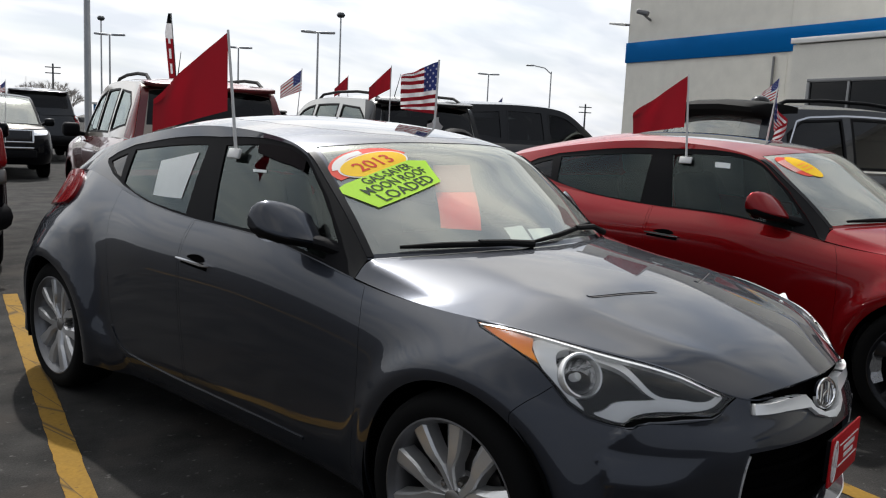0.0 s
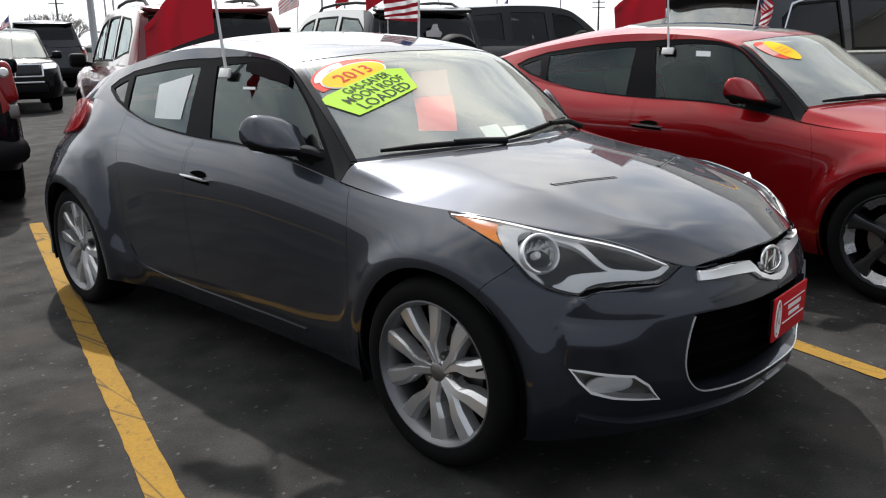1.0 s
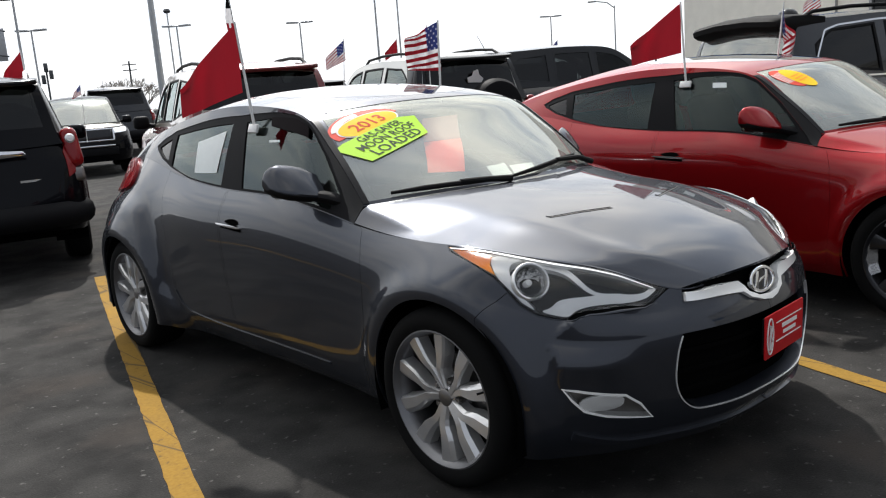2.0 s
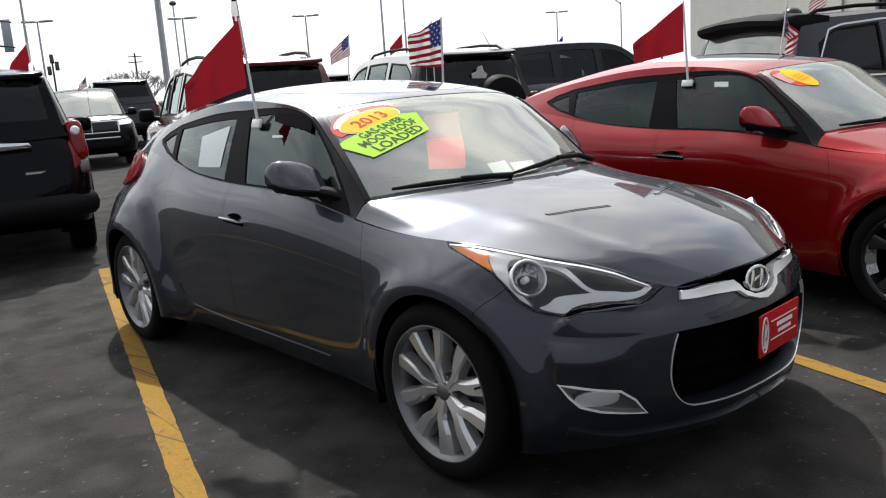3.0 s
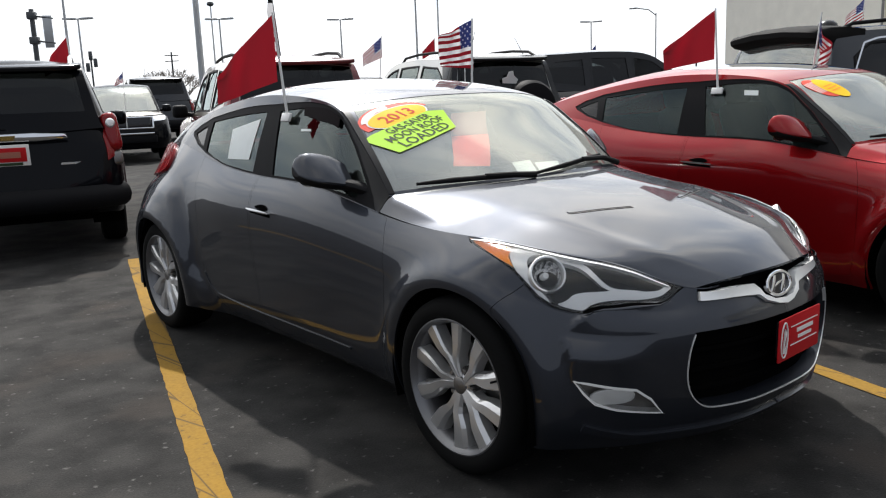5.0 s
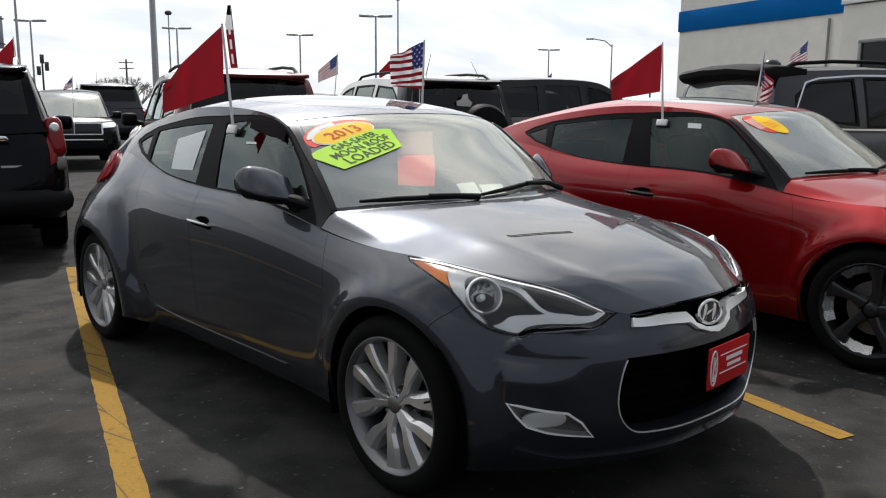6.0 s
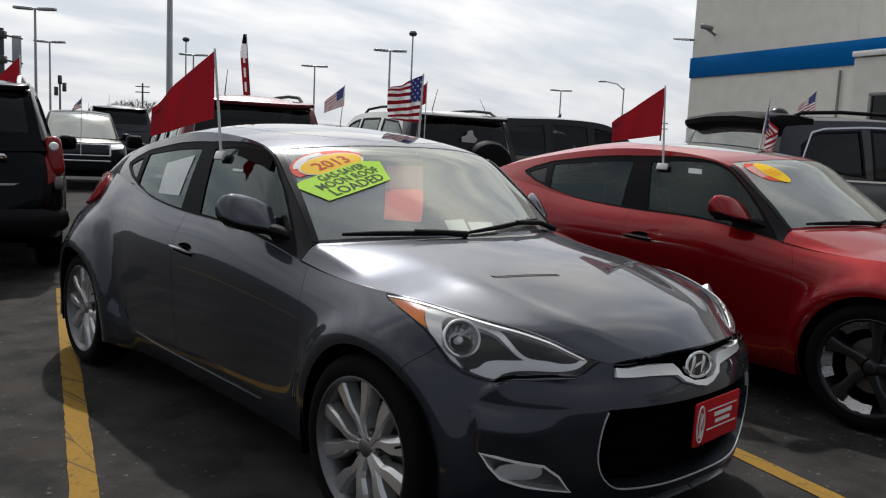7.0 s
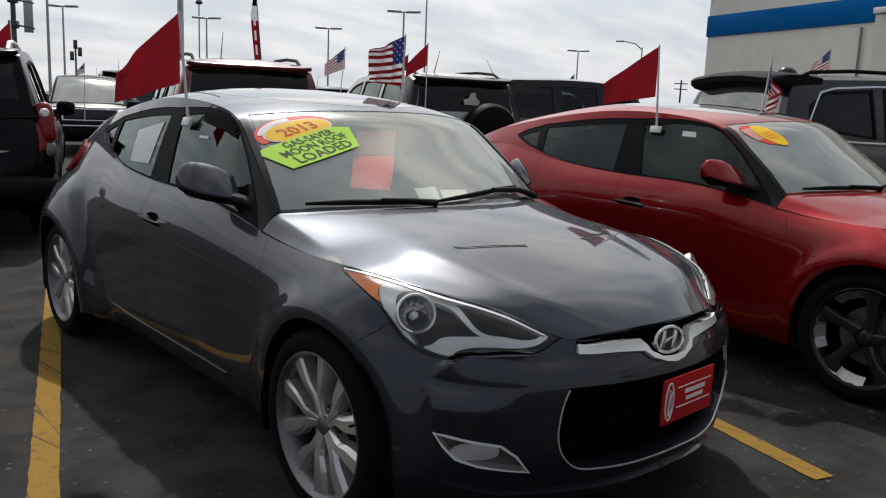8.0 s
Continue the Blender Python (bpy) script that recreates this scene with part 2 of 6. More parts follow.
def add_rod(bm, a, b, r0, r1=None, n=10):
    a, b = Vector(a), Vector(b)
    m = Matrix.Translation((a + b) / 2) @ (b - a).to_track_quat("Z", "Y").to_matrix().to_4x4()
    bmesh.ops.create_cone(bm, cap_ends=True, segments=n, radius1=r0, radius2=r0 if r1 is None else r1, depth=(b - a).length, matrix=m)
    return bm


def rod_mesh(a, b, r0, r1=None, n=10):
    return add_rod(bmesh.new(), a, b, r0, r1, n)


def add_lathe(bm, profile, n=40, m=None, closed=False):
    """Turns a profile of (radius, height) round z."""
    m = m or Matrix()
    rings = []
    for k in range(n):
        c, s = math.cos(2 * math.pi * k / n), math.sin(2 * math.pi * k / n)
        rings.append([bm.verts.new(m @ Vector((r * c, r * s, h))) for r, h in profile])
    last = len(profile) if closed else len(profile) - 1
    for k in range(n):
        a, b = rings[k], rings[(k + 1) % n]
        for i in range(last):
            j = (i + 1) % len(profile)
            bm.faces.new((a[i], a[j], b[j], b[i]))
    return bm


def lathe_mesh(profile, n=40, m=None, closed=False):
    return add_lathe(bmesh.new(), profile, n, m, closed)


def add_tube(bm, path, radius, n=8, flat=1.0):
    """A round bar along a path of points; radius may be a list."""
    path = [Vector(p) for p in path]
    rings = []
    for i, p in enumerate(path):
        d = (path[min(i + 1, len(path) - 1)] - path[max(i - 1, 0)]).normalized()
        side = d.cross(Vector((0, 0, 1)))
        side = side.normalized() if side.length > 1e-3 else Vector((1, 0, 0))
        top = side.cross(d)
        r = radius[i] if isinstance(radius, (list, tuple)) else radius
        rings.append([bm.verts.new(p + side * math.cos(2 * math.pi * k / n) * r + top * math.sin(2 * math.pi * k / n) * r * flat) for k in range(n)])
    for a, b in zip(rings, rings[1:]):
        for k in range(n):
            bm.faces.new((a[k], a[(k + 1) % n], b[(k + 1) % n], b[k]))
    bm.faces.new(rings[0])
    bm.faces.new(rings[-1])
    return bm


def tube_mesh(path, radius, n=8, flat=1.0):
    return add_tube(bmesh.new(), path, radius, n, flat)


def slab_mesh(outline, depth, m=None, bevel=0.0):
    """A plate: an outline in the xy plane, pushed up by depth along z."""
    bm = bmesh.new()
    m = m or Matrix()
    face = bm.faces.new([bm.verts.new(m @ Vector((x, y, 0))) for x, y in outline])
    r = bmesh.ops.extrude_face_region(bm, geom=[face])
    push = m.to_3x3() @ Vector((0, 0, depth))
    verts = [g for g in r["geom"] if isinstance(g, bmesh.types.BMVert)]
    bmesh.ops.translate(bm, vec=push, verts=verts)
    if bevel:
        edges = [e for e in bm.edges if e.calc_face_angle(0) > 0.6]
        bmesh.ops.bevel(bm, geom=edges, offset=bevel, segments=2, affect="EDGES", profile=0.5)
    return bm


def inside(poly, p):
    """Which of the points p lie inside a closed outline."""
    x, y, hit = p[:, 0], p[:, 1], np.zeros(len(p), bool)
    for (x0, y0), (x1, y1) in zip(poly, np.roll(poly, -1, axis=0)):
        cross = (y0 > y) != (y1 > y)
        with np.errstate(divide="ignore", invalid="ignore"):
            hit ^= cross & (x < (x1 - x0) * (y - y0) / (y1 - y0) + x0)
    return hit


def dense(poly, step, closed=True):
    out = []
    pts = list(poly) + ([poly[0]] if closed else [])
    for a, b in zip(pts, pts[1:]):
        a, b = np.asarray(a, float), np.asarray(b, float)
        n = max(1, int(np.ceil(np.linalg.norm(b - a) / step)))
        out += [a + (b - a) * k / n for k in range(n)]
    return np.array(out if closed else out + [np.asarray(pts[-1], float)])


def rounded(poly, turns=2):
    """Chaikin's corner cutting of a closed outline."""
    p = np.asarray(poly, float)
    for _ in range(turns):
        q = np.roll(p, -1, axis=0)
        p = np.stack([0.75 * p + 0.25 * q, 0.25 * p + 0.75 * q], 1).reshape(-1, 2)
    return p


def shrunk(poly, d):
    """A closed outline drawn in by d."""
    p = np.asarray(poly, float)
    area = 0.5 * np.sum(p[:, 0] * np.roll(p[:, 1], -1) - np.roll(p[:, 0], -1) * p[:, 1])
    e = np.roll(p, -1, axis=0) - p
    n = np.stack([-e[:, 1], e[:, 0]], 1) / (np.linalg.norm(e, axis=1)[:, None] + 1e-9) * np.sign(area)
    m = n + np.roll(n, 1, axis=0)
    m /= np.maximum((m * m).sum(1)[:, None] / 2, 0.5)
    return p + m * d


def eased(line, turns=3):
    """Chaikin's corner cutting of an open line, its ends kept."""
    p = np.asarray(line, float)
    for _ in range(turns):
        q = np.stack([0.75 * p[:-1] + 0.25 * p[1:], 0.25 * p[:-1] + 0.75 * p[1:]], 1).reshape(-1, 2)
        p = np.concatenate([p[:1], q, p[-1:]])
    return p


def sheet(name, surface, scale, outer, holes, material, parent, step=0.03, off=0.0, lip=0.012, side=-1, label="", smooth_lip=False):
    """A panel on a surface: an outline with holes in its two coordinates, filled finely, with its rim turned inwards by lip.
    scale: metres for one unit of each coordinate. side: -1 for the car's right half, 1 for its left."""
    sc = np.array(scale, float)
    rings = [dense(np.asarray(r, float) * sc, step) for r in [outer, *holes]]
    lo, hi = rings[0].min(0), rings[0].max(0)
    gx, gy = np.meshgrid(np.arange(lo[0] + step / 2, hi[0], step), np.arange(lo[1] + step / 2, hi[1], step))
    grid = np.stack([gx.ravel(), gy.ravel()], 1)
    keep = inside(rings[0], grid)
    for r in rings[1:]:
        keep &= ~inside(r, grid)
    edge = np.concatenate(rings)
    grid = grid[keep]
    if len(grid):
        near = np.array([np.min(np.sum((edge - g) ** 2, axis=1)) for g in grid])
        grid = grid[near > (0.55 * step) ** 2]
    pts, edges, k = [Vector(p) for p in np.concatenate([edge, grid])] if len(grid) else [Vector(p) for p in edge], [], 0
    for r in rings:
        edges += [(k + i, k + (i + 1) % len(r)) for i in range(len(r))]
        k += len(r)
    v2, _, faces, *_ = geometry.delaunay_2d_cdt(pts, edges, [], 0, 1e-6)
    v2 = np.array([tuple(v) for v in v2])
    tri = np.array([f for f in faces if len(f) == 3])
    mid = v2[tri].mean(1)
    keep = inside(rings[0], mid)
    for r in rings[1:]:
        keep &= ~inside(r, mid)
    tri = tri[keep]
    used, tri = np.unique(tri, return_inverse=True)
    tri = tri.reshape(-1, 3)
    q = v2[used] / sc
    eps = 1e-3
    p = surface(q[:, 0], q[:, 1])
    du = surface(q[:, 0] + eps, q[:, 1]) - surface(q[:, 0] - eps, q[:, 1])
    dv = surface(q[:, 0], q[:, 1] + eps) - surface(q[:, 0], q[:, 1] - eps)
    n = np.cross(du, dv)
    n /= np.linalg.norm(n, axis=1)[:, None] + 1e-12
    n[(n * (p - [0, 0.1, 0.55])).sum(1) < 0] *= -1
    p = p + n * off
    if side < 0:
        p[:, 0] *= -1
        n[:, 0] *= -1
    a, b, c = p[tri[:, 0]], p[tri[:, 1]], p[tri[:, 2]]
    wrong = (np.cross(b - a, c - a) * n[tri[:, 0]]).sum(1) < 0
    tri[wrong] = tri[wrong][:, ::-1]
    verts, polys, normals = [tuple(x) for x in p], [tuple(int(i) for i in t) for t in tri], [tuple(x) for x in n]
    if lip:
        seen = {}
        for t in polys:
            for i in range(3):
                e = (t[i], t[(i + 1) % 3])
                seen[frozenset(e)] = None if frozenset(e) in seen else e
        copy = {}
        for e in [e for e in seen.values() if e]:
            for i in e:
                if i not in copy:
                    copy[i] = (len(verts), len(verts) + 1)
                    verts += [verts[i], tuple(p[i] - n[i] * lip)]
                    normals += [(0, 0, 0), (0, 0, 0)]
            (a0, a1), (b0, b1) = copy[e[0]], copy[e[1]]
            polys.append((b0, a0, a1, b1))
    me = bpy.data.meshes.new(name)
    me.from_pydata(verts, [], polys)
    me.materials.append(material)
    me.polygons.foreach_set("use_smooth", [True] * len(me.polygons))
    me.normals_split_custom_set_from_vertices(normals)
    ob = new(name, me)
    ob.parent = parent
    if label:
        ob["label"] = label
    return ob


def surface_place(surface, a, b, side, off):
    p, e = surface(a, b)[0], 1e-3
    n = np.cross(surface(a + e, b)[0] - surface(a - e, b)[0], surface(a, b + e)[0] - surface(a, b - e)[0])
    n /= np.linalg.norm(n)
    if n @ (p - np.array([0, 0.1, 0.7])) < 0:
        n = -n
    p = p + n * off
    flip = np.array([side, 1, 1])
    return Vector(p * flip), Vector(n * flip)


# ---- hatchback surfaces: x to the car's left, y to its rear, z up; half shapes with x >= 0 ----
def spline(knots, values, at):
    """Natural cubic spline through rows of values, read at the given places."""
    t, v, s = np.asarray(knots, float), np.asarray(values, float), np.atleast_1d(np.asarray(at, float))
    v = v.reshape(len(t), -1)
    n, h = len(t), np.diff(t)
    a, b = np.eye(n), np.zeros((n, v.shape[1]))
    for i in range(1, n - 1):
        a[i, i - 1 : i + 2] = h[i - 1], 2 * (h[i - 1] + h[i]), h[i]
        b[i] = 6 * ((v[i + 1] - v[i]) / h[i] - (v[i] - v[i - 1]) / h[i - 1])
    m = np.linalg.solve(a, b)
    k = np.clip(np.searchsorted(t, s) - 1, 0, n - 2)
    w, d = h[k][:, None], (s - t[k])[:, None]
    e = w - d
    return m[k] * e**3 / (6 * w) + m[k + 1] * d**3 / (6 * w) + (v[k] / w - m[k] * w / 6) * e + (v[k + 1] / w - m[k + 1] * w / 6) * d



class Form:
    """A car's surfaces, each a function of two coordinates, for the half with x >= 0: skin, hood, roof and cabin."""

    def __init__(self, edges, rail, spine, nose, up, ends, belt, hubs, tyre, flare, sculpt=None):
        self.edges, self.rail, self.spine, self.nose, self.up = np.array(edges), np.array(rail), np.array(spine), np.array(nose), np.array(up)
        mid = self.edges[2]
        self.around = np.concatenate([[0], np.cumsum(np.linalg.norm(np.diff(mid, axis=0), axis=1))])
        self.ends, self.belt, self.hubs, self.tyre, self.flare, self.sculpt = ends, belt, hubs, tyre, flare, sculpt

    def skin(self, u, v):
        """The flank: u metres round from the nose's middle, v from the bottom edge (0) to the belt (1)."""
        u, v = np.atleast_1d(u), np.atleast_1d(v)
        rows = np.stack([spline(self.around, e, u) for e in self.edges])
        t = self.up
        n, h = len(t), np.diff(t)
        a, b = np.eye(n), np.zeros_like(rows)
        for i in range(1, n - 1):
            a[i, i - 1 : i + 2] = h[i - 1], 2 * (h[i - 1] + h[i]), h[i]
            b[i] = 6 * ((rows[i + 1] - rows[i]) / h[i] - (rows[i] - rows[i - 1]) / h[i - 1])
        m = np.linalg.solve(a, b.reshape(n, -1)).reshape(rows.shape)
        k, j = np.clip(np.searchsorted(t, v) - 1, 0, n - 2), np.arange(len(u))
        w, d = h[k][:, None], (v - t[k])[:, None]
        e = w - d
        p = m[k, j] * e**3 / (6 * w) + m[k + 1, j] * d**3 / (6 * w) + (rows[k, j] / w - m[k, j] * w / 6) * e + (rows[k + 1, j] / w - m[k + 1, j] * w / 6) * d
        for hub in self.hubs:
            far = np.hypot(p[:, 1] - hub, p[:, 2] - self.tyre)
            p[:, 0] += self.flare * np.exp(-(((far - self.tyre - 0.075) / 0.055) ** 2)) * np.clip((p[:, 0] - 0.6) * 10, 0, 1)
        return self.sculpt(p, u, v) if self.sculpt else p

    def hood(self, a, b):
        """The bonnet: a from its middle (0) to its edge (1), b from the nose (0) to the windscreen (1)."""
        a, b = np.atleast_1d(a), np.atleast_1d(b)
        c = spline(np.linspace(0, 1, len(self.nose)), self.nose, np.maximum(b, 0) ** 0.9)
        e = spline(self.around, self.edges[-1], self.ends[0] + (self.ends[1] - self.ends[0]) * b)
        p = np.empty((len(a), 3))
        p[:, 0] = a * e[:, 0]
        p[:, 1] = c[:, 1] + (e[:, 1] - c[:, 1]) * a**2
        p[:, 2] = c[:, 2] + (e[:, 2] - c[:, 2]) * np.abs(a) ** 2.6
        p[:, 2] += 0.008 * np.exp(-(((np.abs(a) - 0.66) / 0.1) ** 2)) * np.sin(np.pi * np.clip(b, 0, 1))
        return p

    def roof(self, a, b):
        """Screen, roof and hatch: a from the middle (0) to the rail (1), b from the screen's foot (0) to the tail (1)."""
        a, b = np.atleast_1d(a), np.atleast_1d(b)
        k = np.linspace(0, 1, len(self.rail))
        c, e = spline(k, self.spine, b), spline(k, self.rail, b)
        p = np.empty((len(a), 3))
        p[:, 0] = a * e[:, 0]
        p[:, 1] = c[:, 1] + (e[:, 1] - c[:, 1]) * a**2
        p[:, 2] = c[:, 2] + (e[:, 2] - c[:, 2]) * np.abs(a) ** 2.4
        return p

    def cabin(self, b, w):
        """The cabin's side: b along the rail as in roof(), w from the belt (0) to the rail (1)."""
        b, w = np.atleast_1d(b), np.atleast_1d(w)
        e = spline(np.linspace(0, 1, len(self.rail)), self.rail, b)
        belt = self.edges[-1][self.belt[0] : self.belt[1]]
        f = spline(belt[:, 1], belt[:, [0, 2]], np.clip(e[:, 1], belt[0, 1], belt[-1, 1]))
        p = np.empty((len(b), 3))
        p[:, 0] = f[:, 0] + (e[:, 0] - f[:, 0]) * w + 0.03 * w * (1 - w) * np.clip((e[:, 2] - f[:, 1]) / 0.3, 0, 1)
        p[:, 1] = e[:, 1]
        p[:, 2] = f[:, 1] + (e[:, 2] - f[:, 1]) * w
        return p


def step_up(x, a, b):
    t = np.clip((x - a) / (b - a), 0, 1)
    return t * t * (3 - 2 * t)


def hatch_sculpt(p, u, v):
    """The haunches, the swelling headlights and the pockets in the front bumper."""
    # the headlights swell out of the wings
    foot = 0.72 - 0.1 * step_up(u, 0.7, 0.85)
    swell = 0.034 * step_up(u, 0.42, 0.62) * (1 - step_up(u, 0.95, 1.3)) * np.sin(np.pi * np.clip((v - foot) / (1.04 - foot), 0, 1)) ** 1.3
    p += swell[:, None] * np.array([0.55, -0.35, 0.75])
    door = step_up(p[:, 1], -0.9, -0.55) * (1 - step_up(p[:, 1], 0.7, 0.95))
    p[:, 0] -= 0.003 * door * np.exp(-(((p[:, 2] - 0.42) / 0.09) ** 2))
    # the haunch over the rear wheel, behind a crease that climbs from the sill to the tail lamp
    crease = np.interp(p[:, 2], [0.2, 0.325, 0.427, 0.544, 0.688, 0.847, 0.923, 1.0], [0.68, 0.72, 0.81, 0.842, 0.9, 1.0, 1.09, 1.2])
    p[:, 0] += 0.034 * step_up(p[:, 1] - crease, -0.02, 0.15) * (1 - step_up(p[:, 2], 0.8, 0.92)) * (1 - step_up(p[:, 1], 1.65, 1.95)) * np.clip((p[:, 0] - 0.6) * 10, 0, 1)
    # the front fascia stands proud of the bumper's corner, with a ledge above the fog lamp
    edge = np.interp(v, [0.3, 0.34, 0.48, 0.6, 0.64], [0.812, 0.82, 0.858, 0.82, 0.795])
    under = np.interp(u, [0.5, 0.525, 0.62, 0.726, 0.762, 0.79, 0.9], [0.8, 0.772, 0.752, 0.715, 0.682, 0.642, 0.62])
    ledge = sum(np.interp(v + k, [0.2, 0.34, 0.41, 0.425, 0.49, 0.52], [0.0, 0.01, 0.024, 0.024, 0.002, 0.0]) for k in (-0.005, 0.0, 0.005)) / 3
    brow = 0.022 * np.clip((v - 0.51) / (under - 0.51), 0, 1) * (1 - step_up(v - under, -0.002, 0.012))
    proud = (ledge * step_up(u, 0.54, 0.76) + brow * step_up(u, 0.44, 0.62)) * step_up(edge - u, -0.006, 0.016)
    p += proud[:, None] * np.array([0.4, -0.9, 0.0])
    return p


HUBS, TYRE, ARCH = (-1.325, 1.325), 0.315, 0.352
# the outline curves round half the car, nose to tail, from the bottom edge up
EDGE_0 = [(0, -2.02, 0.2), (0.18, -2.012, 0.2), (0.36, -1.965, 0.2), (0.56, -1.875, 0.2), (0.72, -1.75, 0.2), (0.8, -1.62, 0.2), (0.84, -1.325, 0.2), (0.785, -0.93, 0.19), (0.752, -0.4, 0.19), (0.748, 0.1, 0.19), (0.752, 0.6, 0.19), (0.8, 0.95, 0.2), (0.835, 1.325, 0.2), (0.8, 1.68, 0.22), (0.7, 1.88, 0.24), (0.43, 1.99, 0.24), (0, 2.02, 0.24)]
EDGE_1 = [(0, -2.07, 0.3), (0.18, -2.06, 0.3), (0.37, -2.0, 0.295), (0.58, -1.9, 0.29), (0.75, -1.765, 0.3), (0.83, -1.62, 0.32), (0.87, -1.325, 0.4), (0.82, -0.93, 0.31), (0.802, -0.4, 0.29), (0.8, 0.1, 0.295), (0.802, 0.6, 0.31), (0.825, 0.95, 0.36), (0.852, 1.325, 0.42), (0.8, 1.68, 0.36), (0.69, 1.91, 0.33), (0.45, 2.02, 0.32), (0, 2.05, 0.32)]
EDGE_2 = [(0, -2.078, 0.52), (0.18, -2.064, 0.52), (0.39, -2.005, 0.52), (0.58, -1.915, 0.52), (0.735, -1.765, 0.53), (0.815, -1.6, 0.57), (0.86, -1.325, 0.64), (0.825, -0.93, 0.56), (0.825, -0.4, 0.58), (0.825, 0.1, 0.58), (0.825, 0.6, 0.6), (0.828, 0.95, 0.66), (0.858, 1.325, 0.69), (0.79, 1.68, 0.64), (0.68, 1.93, 0.6), (0.45, 2.05, 0.58), (0, 2.075, 0.58)]
EDGE_3 = [(0, -2.035, 0.63), (0.18, -2.022, 0.628), (0.38, -1.972, 0.622), (0.56, -1.87, 0.63), (0.69, -1.735, 0.665), (0.77, -1.57, 0.72), (0.812, -1.325, 0.765), (0.805, -0.93, 0.755), (0.818, -0.4, 0.81), (0.822, 0.1, 0.82), (0.815, 0.6, 0.84), (0.79, 0.95, 0.88), (0.775, 1.325, 0.905), (0.665, 1.68, 0.9), (0.56, 1.93, 0.88), (0.37, 2.03, 0.87), (0, 2.06, 0.86)]
EDGE_4 = [(0, -2.02, 0.702), (0.18, -2.004, 0.697), (0.36, -1.955, 0.68), (0.5, -1.81, 0.742), (0.617, -1.67, 0.787), (0.703, -1.47, 0.818), (0.748, -1.3, 0.832), (0.752, -0.93, 0.846), (0.762, -0.4, 0.934), (0.757, 0.1, 0.957), (0.735, 0.6, 0.99), (0.7, 0.95, 1.035), (0.648, 1.325, 1.08), (0.57, 1.68, 1.06), (0.5, 1.86, 1.03), (0.33, 1.95, 1.01), (0, 1.98, 1.0)]
RAIL = [(0.7, -0.8, 0.925), (0.678, -0.66, 1.055), (0.652, -0.5, 1.18), (0.628, -0.32, 1.278), (0.615, 0.02, 1.325), (0.607, 0.4, 1.33), (0.595, 0.8, 1.29), (0.575, 1.2, 1.225), (0.54, 1.55, 1.145), (0.47, 1.85, 1.04)]
SPINE = [(0, -1.05, 0.955), (0, -0.87, 1.085), (0, -0.68, 1.215), (0, -0.49, 1.318), (0, -0.05, 1.385), (0, 0.4, 1.398), (0, 0.8, 1.37), (0, 1.2, 1.305), (0, 1.55, 1.225), (0, 1.9, 1.06)]
NOSE = [(0, -2.02, 0.702), (0, -1.93, 0.757), (0, -1.8, 0.81), (0, -1.55, 0.881), (0, -1.3, 0.93), (0, -1.07, 0.957)]
HATCH = Form([EDGE_0, EDGE_1, EDGE_2, EDGE_3, EDGE_4], RAIL, SPINE, NOSE, [0, 0.2, 0.45, 0.72, 1.0], (0.402, 1.85), (6, 15), HUBS, TYRE, 0.02, hatch_sculpt)


def bonnet(a, b):
    """The hatchback's bonnet, its back edge led up to the foot of the windscreen."""
    a, b = np.atleast_1d(a), np.atleast_1d(b)
    one = np.ones(len(a))
    foot, rim = HATCH.roof(np.clip(a / 0.92, -1, 1), 0 * a), HATCH.hood(np.sign(a), one)
    t = np.clip((np.abs(a) - 0.92) / 0.08, 0, 1)[:, None]
    goal = foot + (rim - foot) * t
    goal[:, 2] += 0.006
    return HATCH.hood(a, b) + (goal - HATCH.hood(a, one)) * step_up(b, 0.72, 1.0)[:, None]


skin, hood, roof, cabin, EDGES, AROUND = HATCH.skin, bonnet, HATCH.roof, HATCH.cabin, HATCH.edges, HATCH.around


# ---- sport utility vehicles ----
BIG_0 = [(0, -2.28, 0.3), (0.45, -2.25, 0.3), (0.72, -2.12, 0.3), (0.84, -1.92, 0.32), (0.87, -1.4, 0.34), (0.87, -0.7, 0.3), (0.87, 0, 0.3), (0.87, 0.7, 0.3), (0.87, 1.4, 0.34), (0.86, 1.9, 0.34), (0.8, 2.15, 0.36), (0.5, 2.27, 0.38), (0, 2.3, 0.38)]
BIG_1 = [(0, -2.34, 0.5), (0.47, -2.3, 0.5), (0.76, -2.14, 0.5), (0.89, -1.93, 0.5), (0.92, -1.4, 0.52), (0.91, -0.7, 0.5), (0.91, 0, 0.5), (0.91, 0.7, 0.5), (0.92, 1.4, 0.52), (0.91, 1.92, 0.52), (0.85, 2.2, 0.54), (0.52, 2.34, 0.56), (0, 2.37, 0.56)]
BIG_2 = [(0, -2.33, 0.78), (0.47, -2.28, 0.78), (0.76, -2.1, 0.79), (0.88, -1.9, 0.8), (0.925, -1.4, 0.82), (0.915, -0.7, 0.8), (0.915, 0, 0.8), (0.915, 0.7, 0.82), (0.925, 1.4, 0.84), (0.905, 1.92, 0.82), (0.85, 2.2, 0.8), (0.52, 2.31, 0.78), (0, 2.34, 0.78)]
BIG_3 = [(0, -2.28, 0.95), (0.46, -2.22, 0.95), (0.73, -2.04, 0.95), (0.85, -1.86, 0.96), (0.89, -1.4, 0.97), (0.895, -0.7, 0.98), (0.895, 0, 0.99), (0.895, 0.7, 1.0), (0.9, 1.4, 1.01), (0.885, 1.92, 1.0), (0.83, 2.18, 0.98), (0.52, 2.27, 0.96), (0, 2.3, 0.96)]
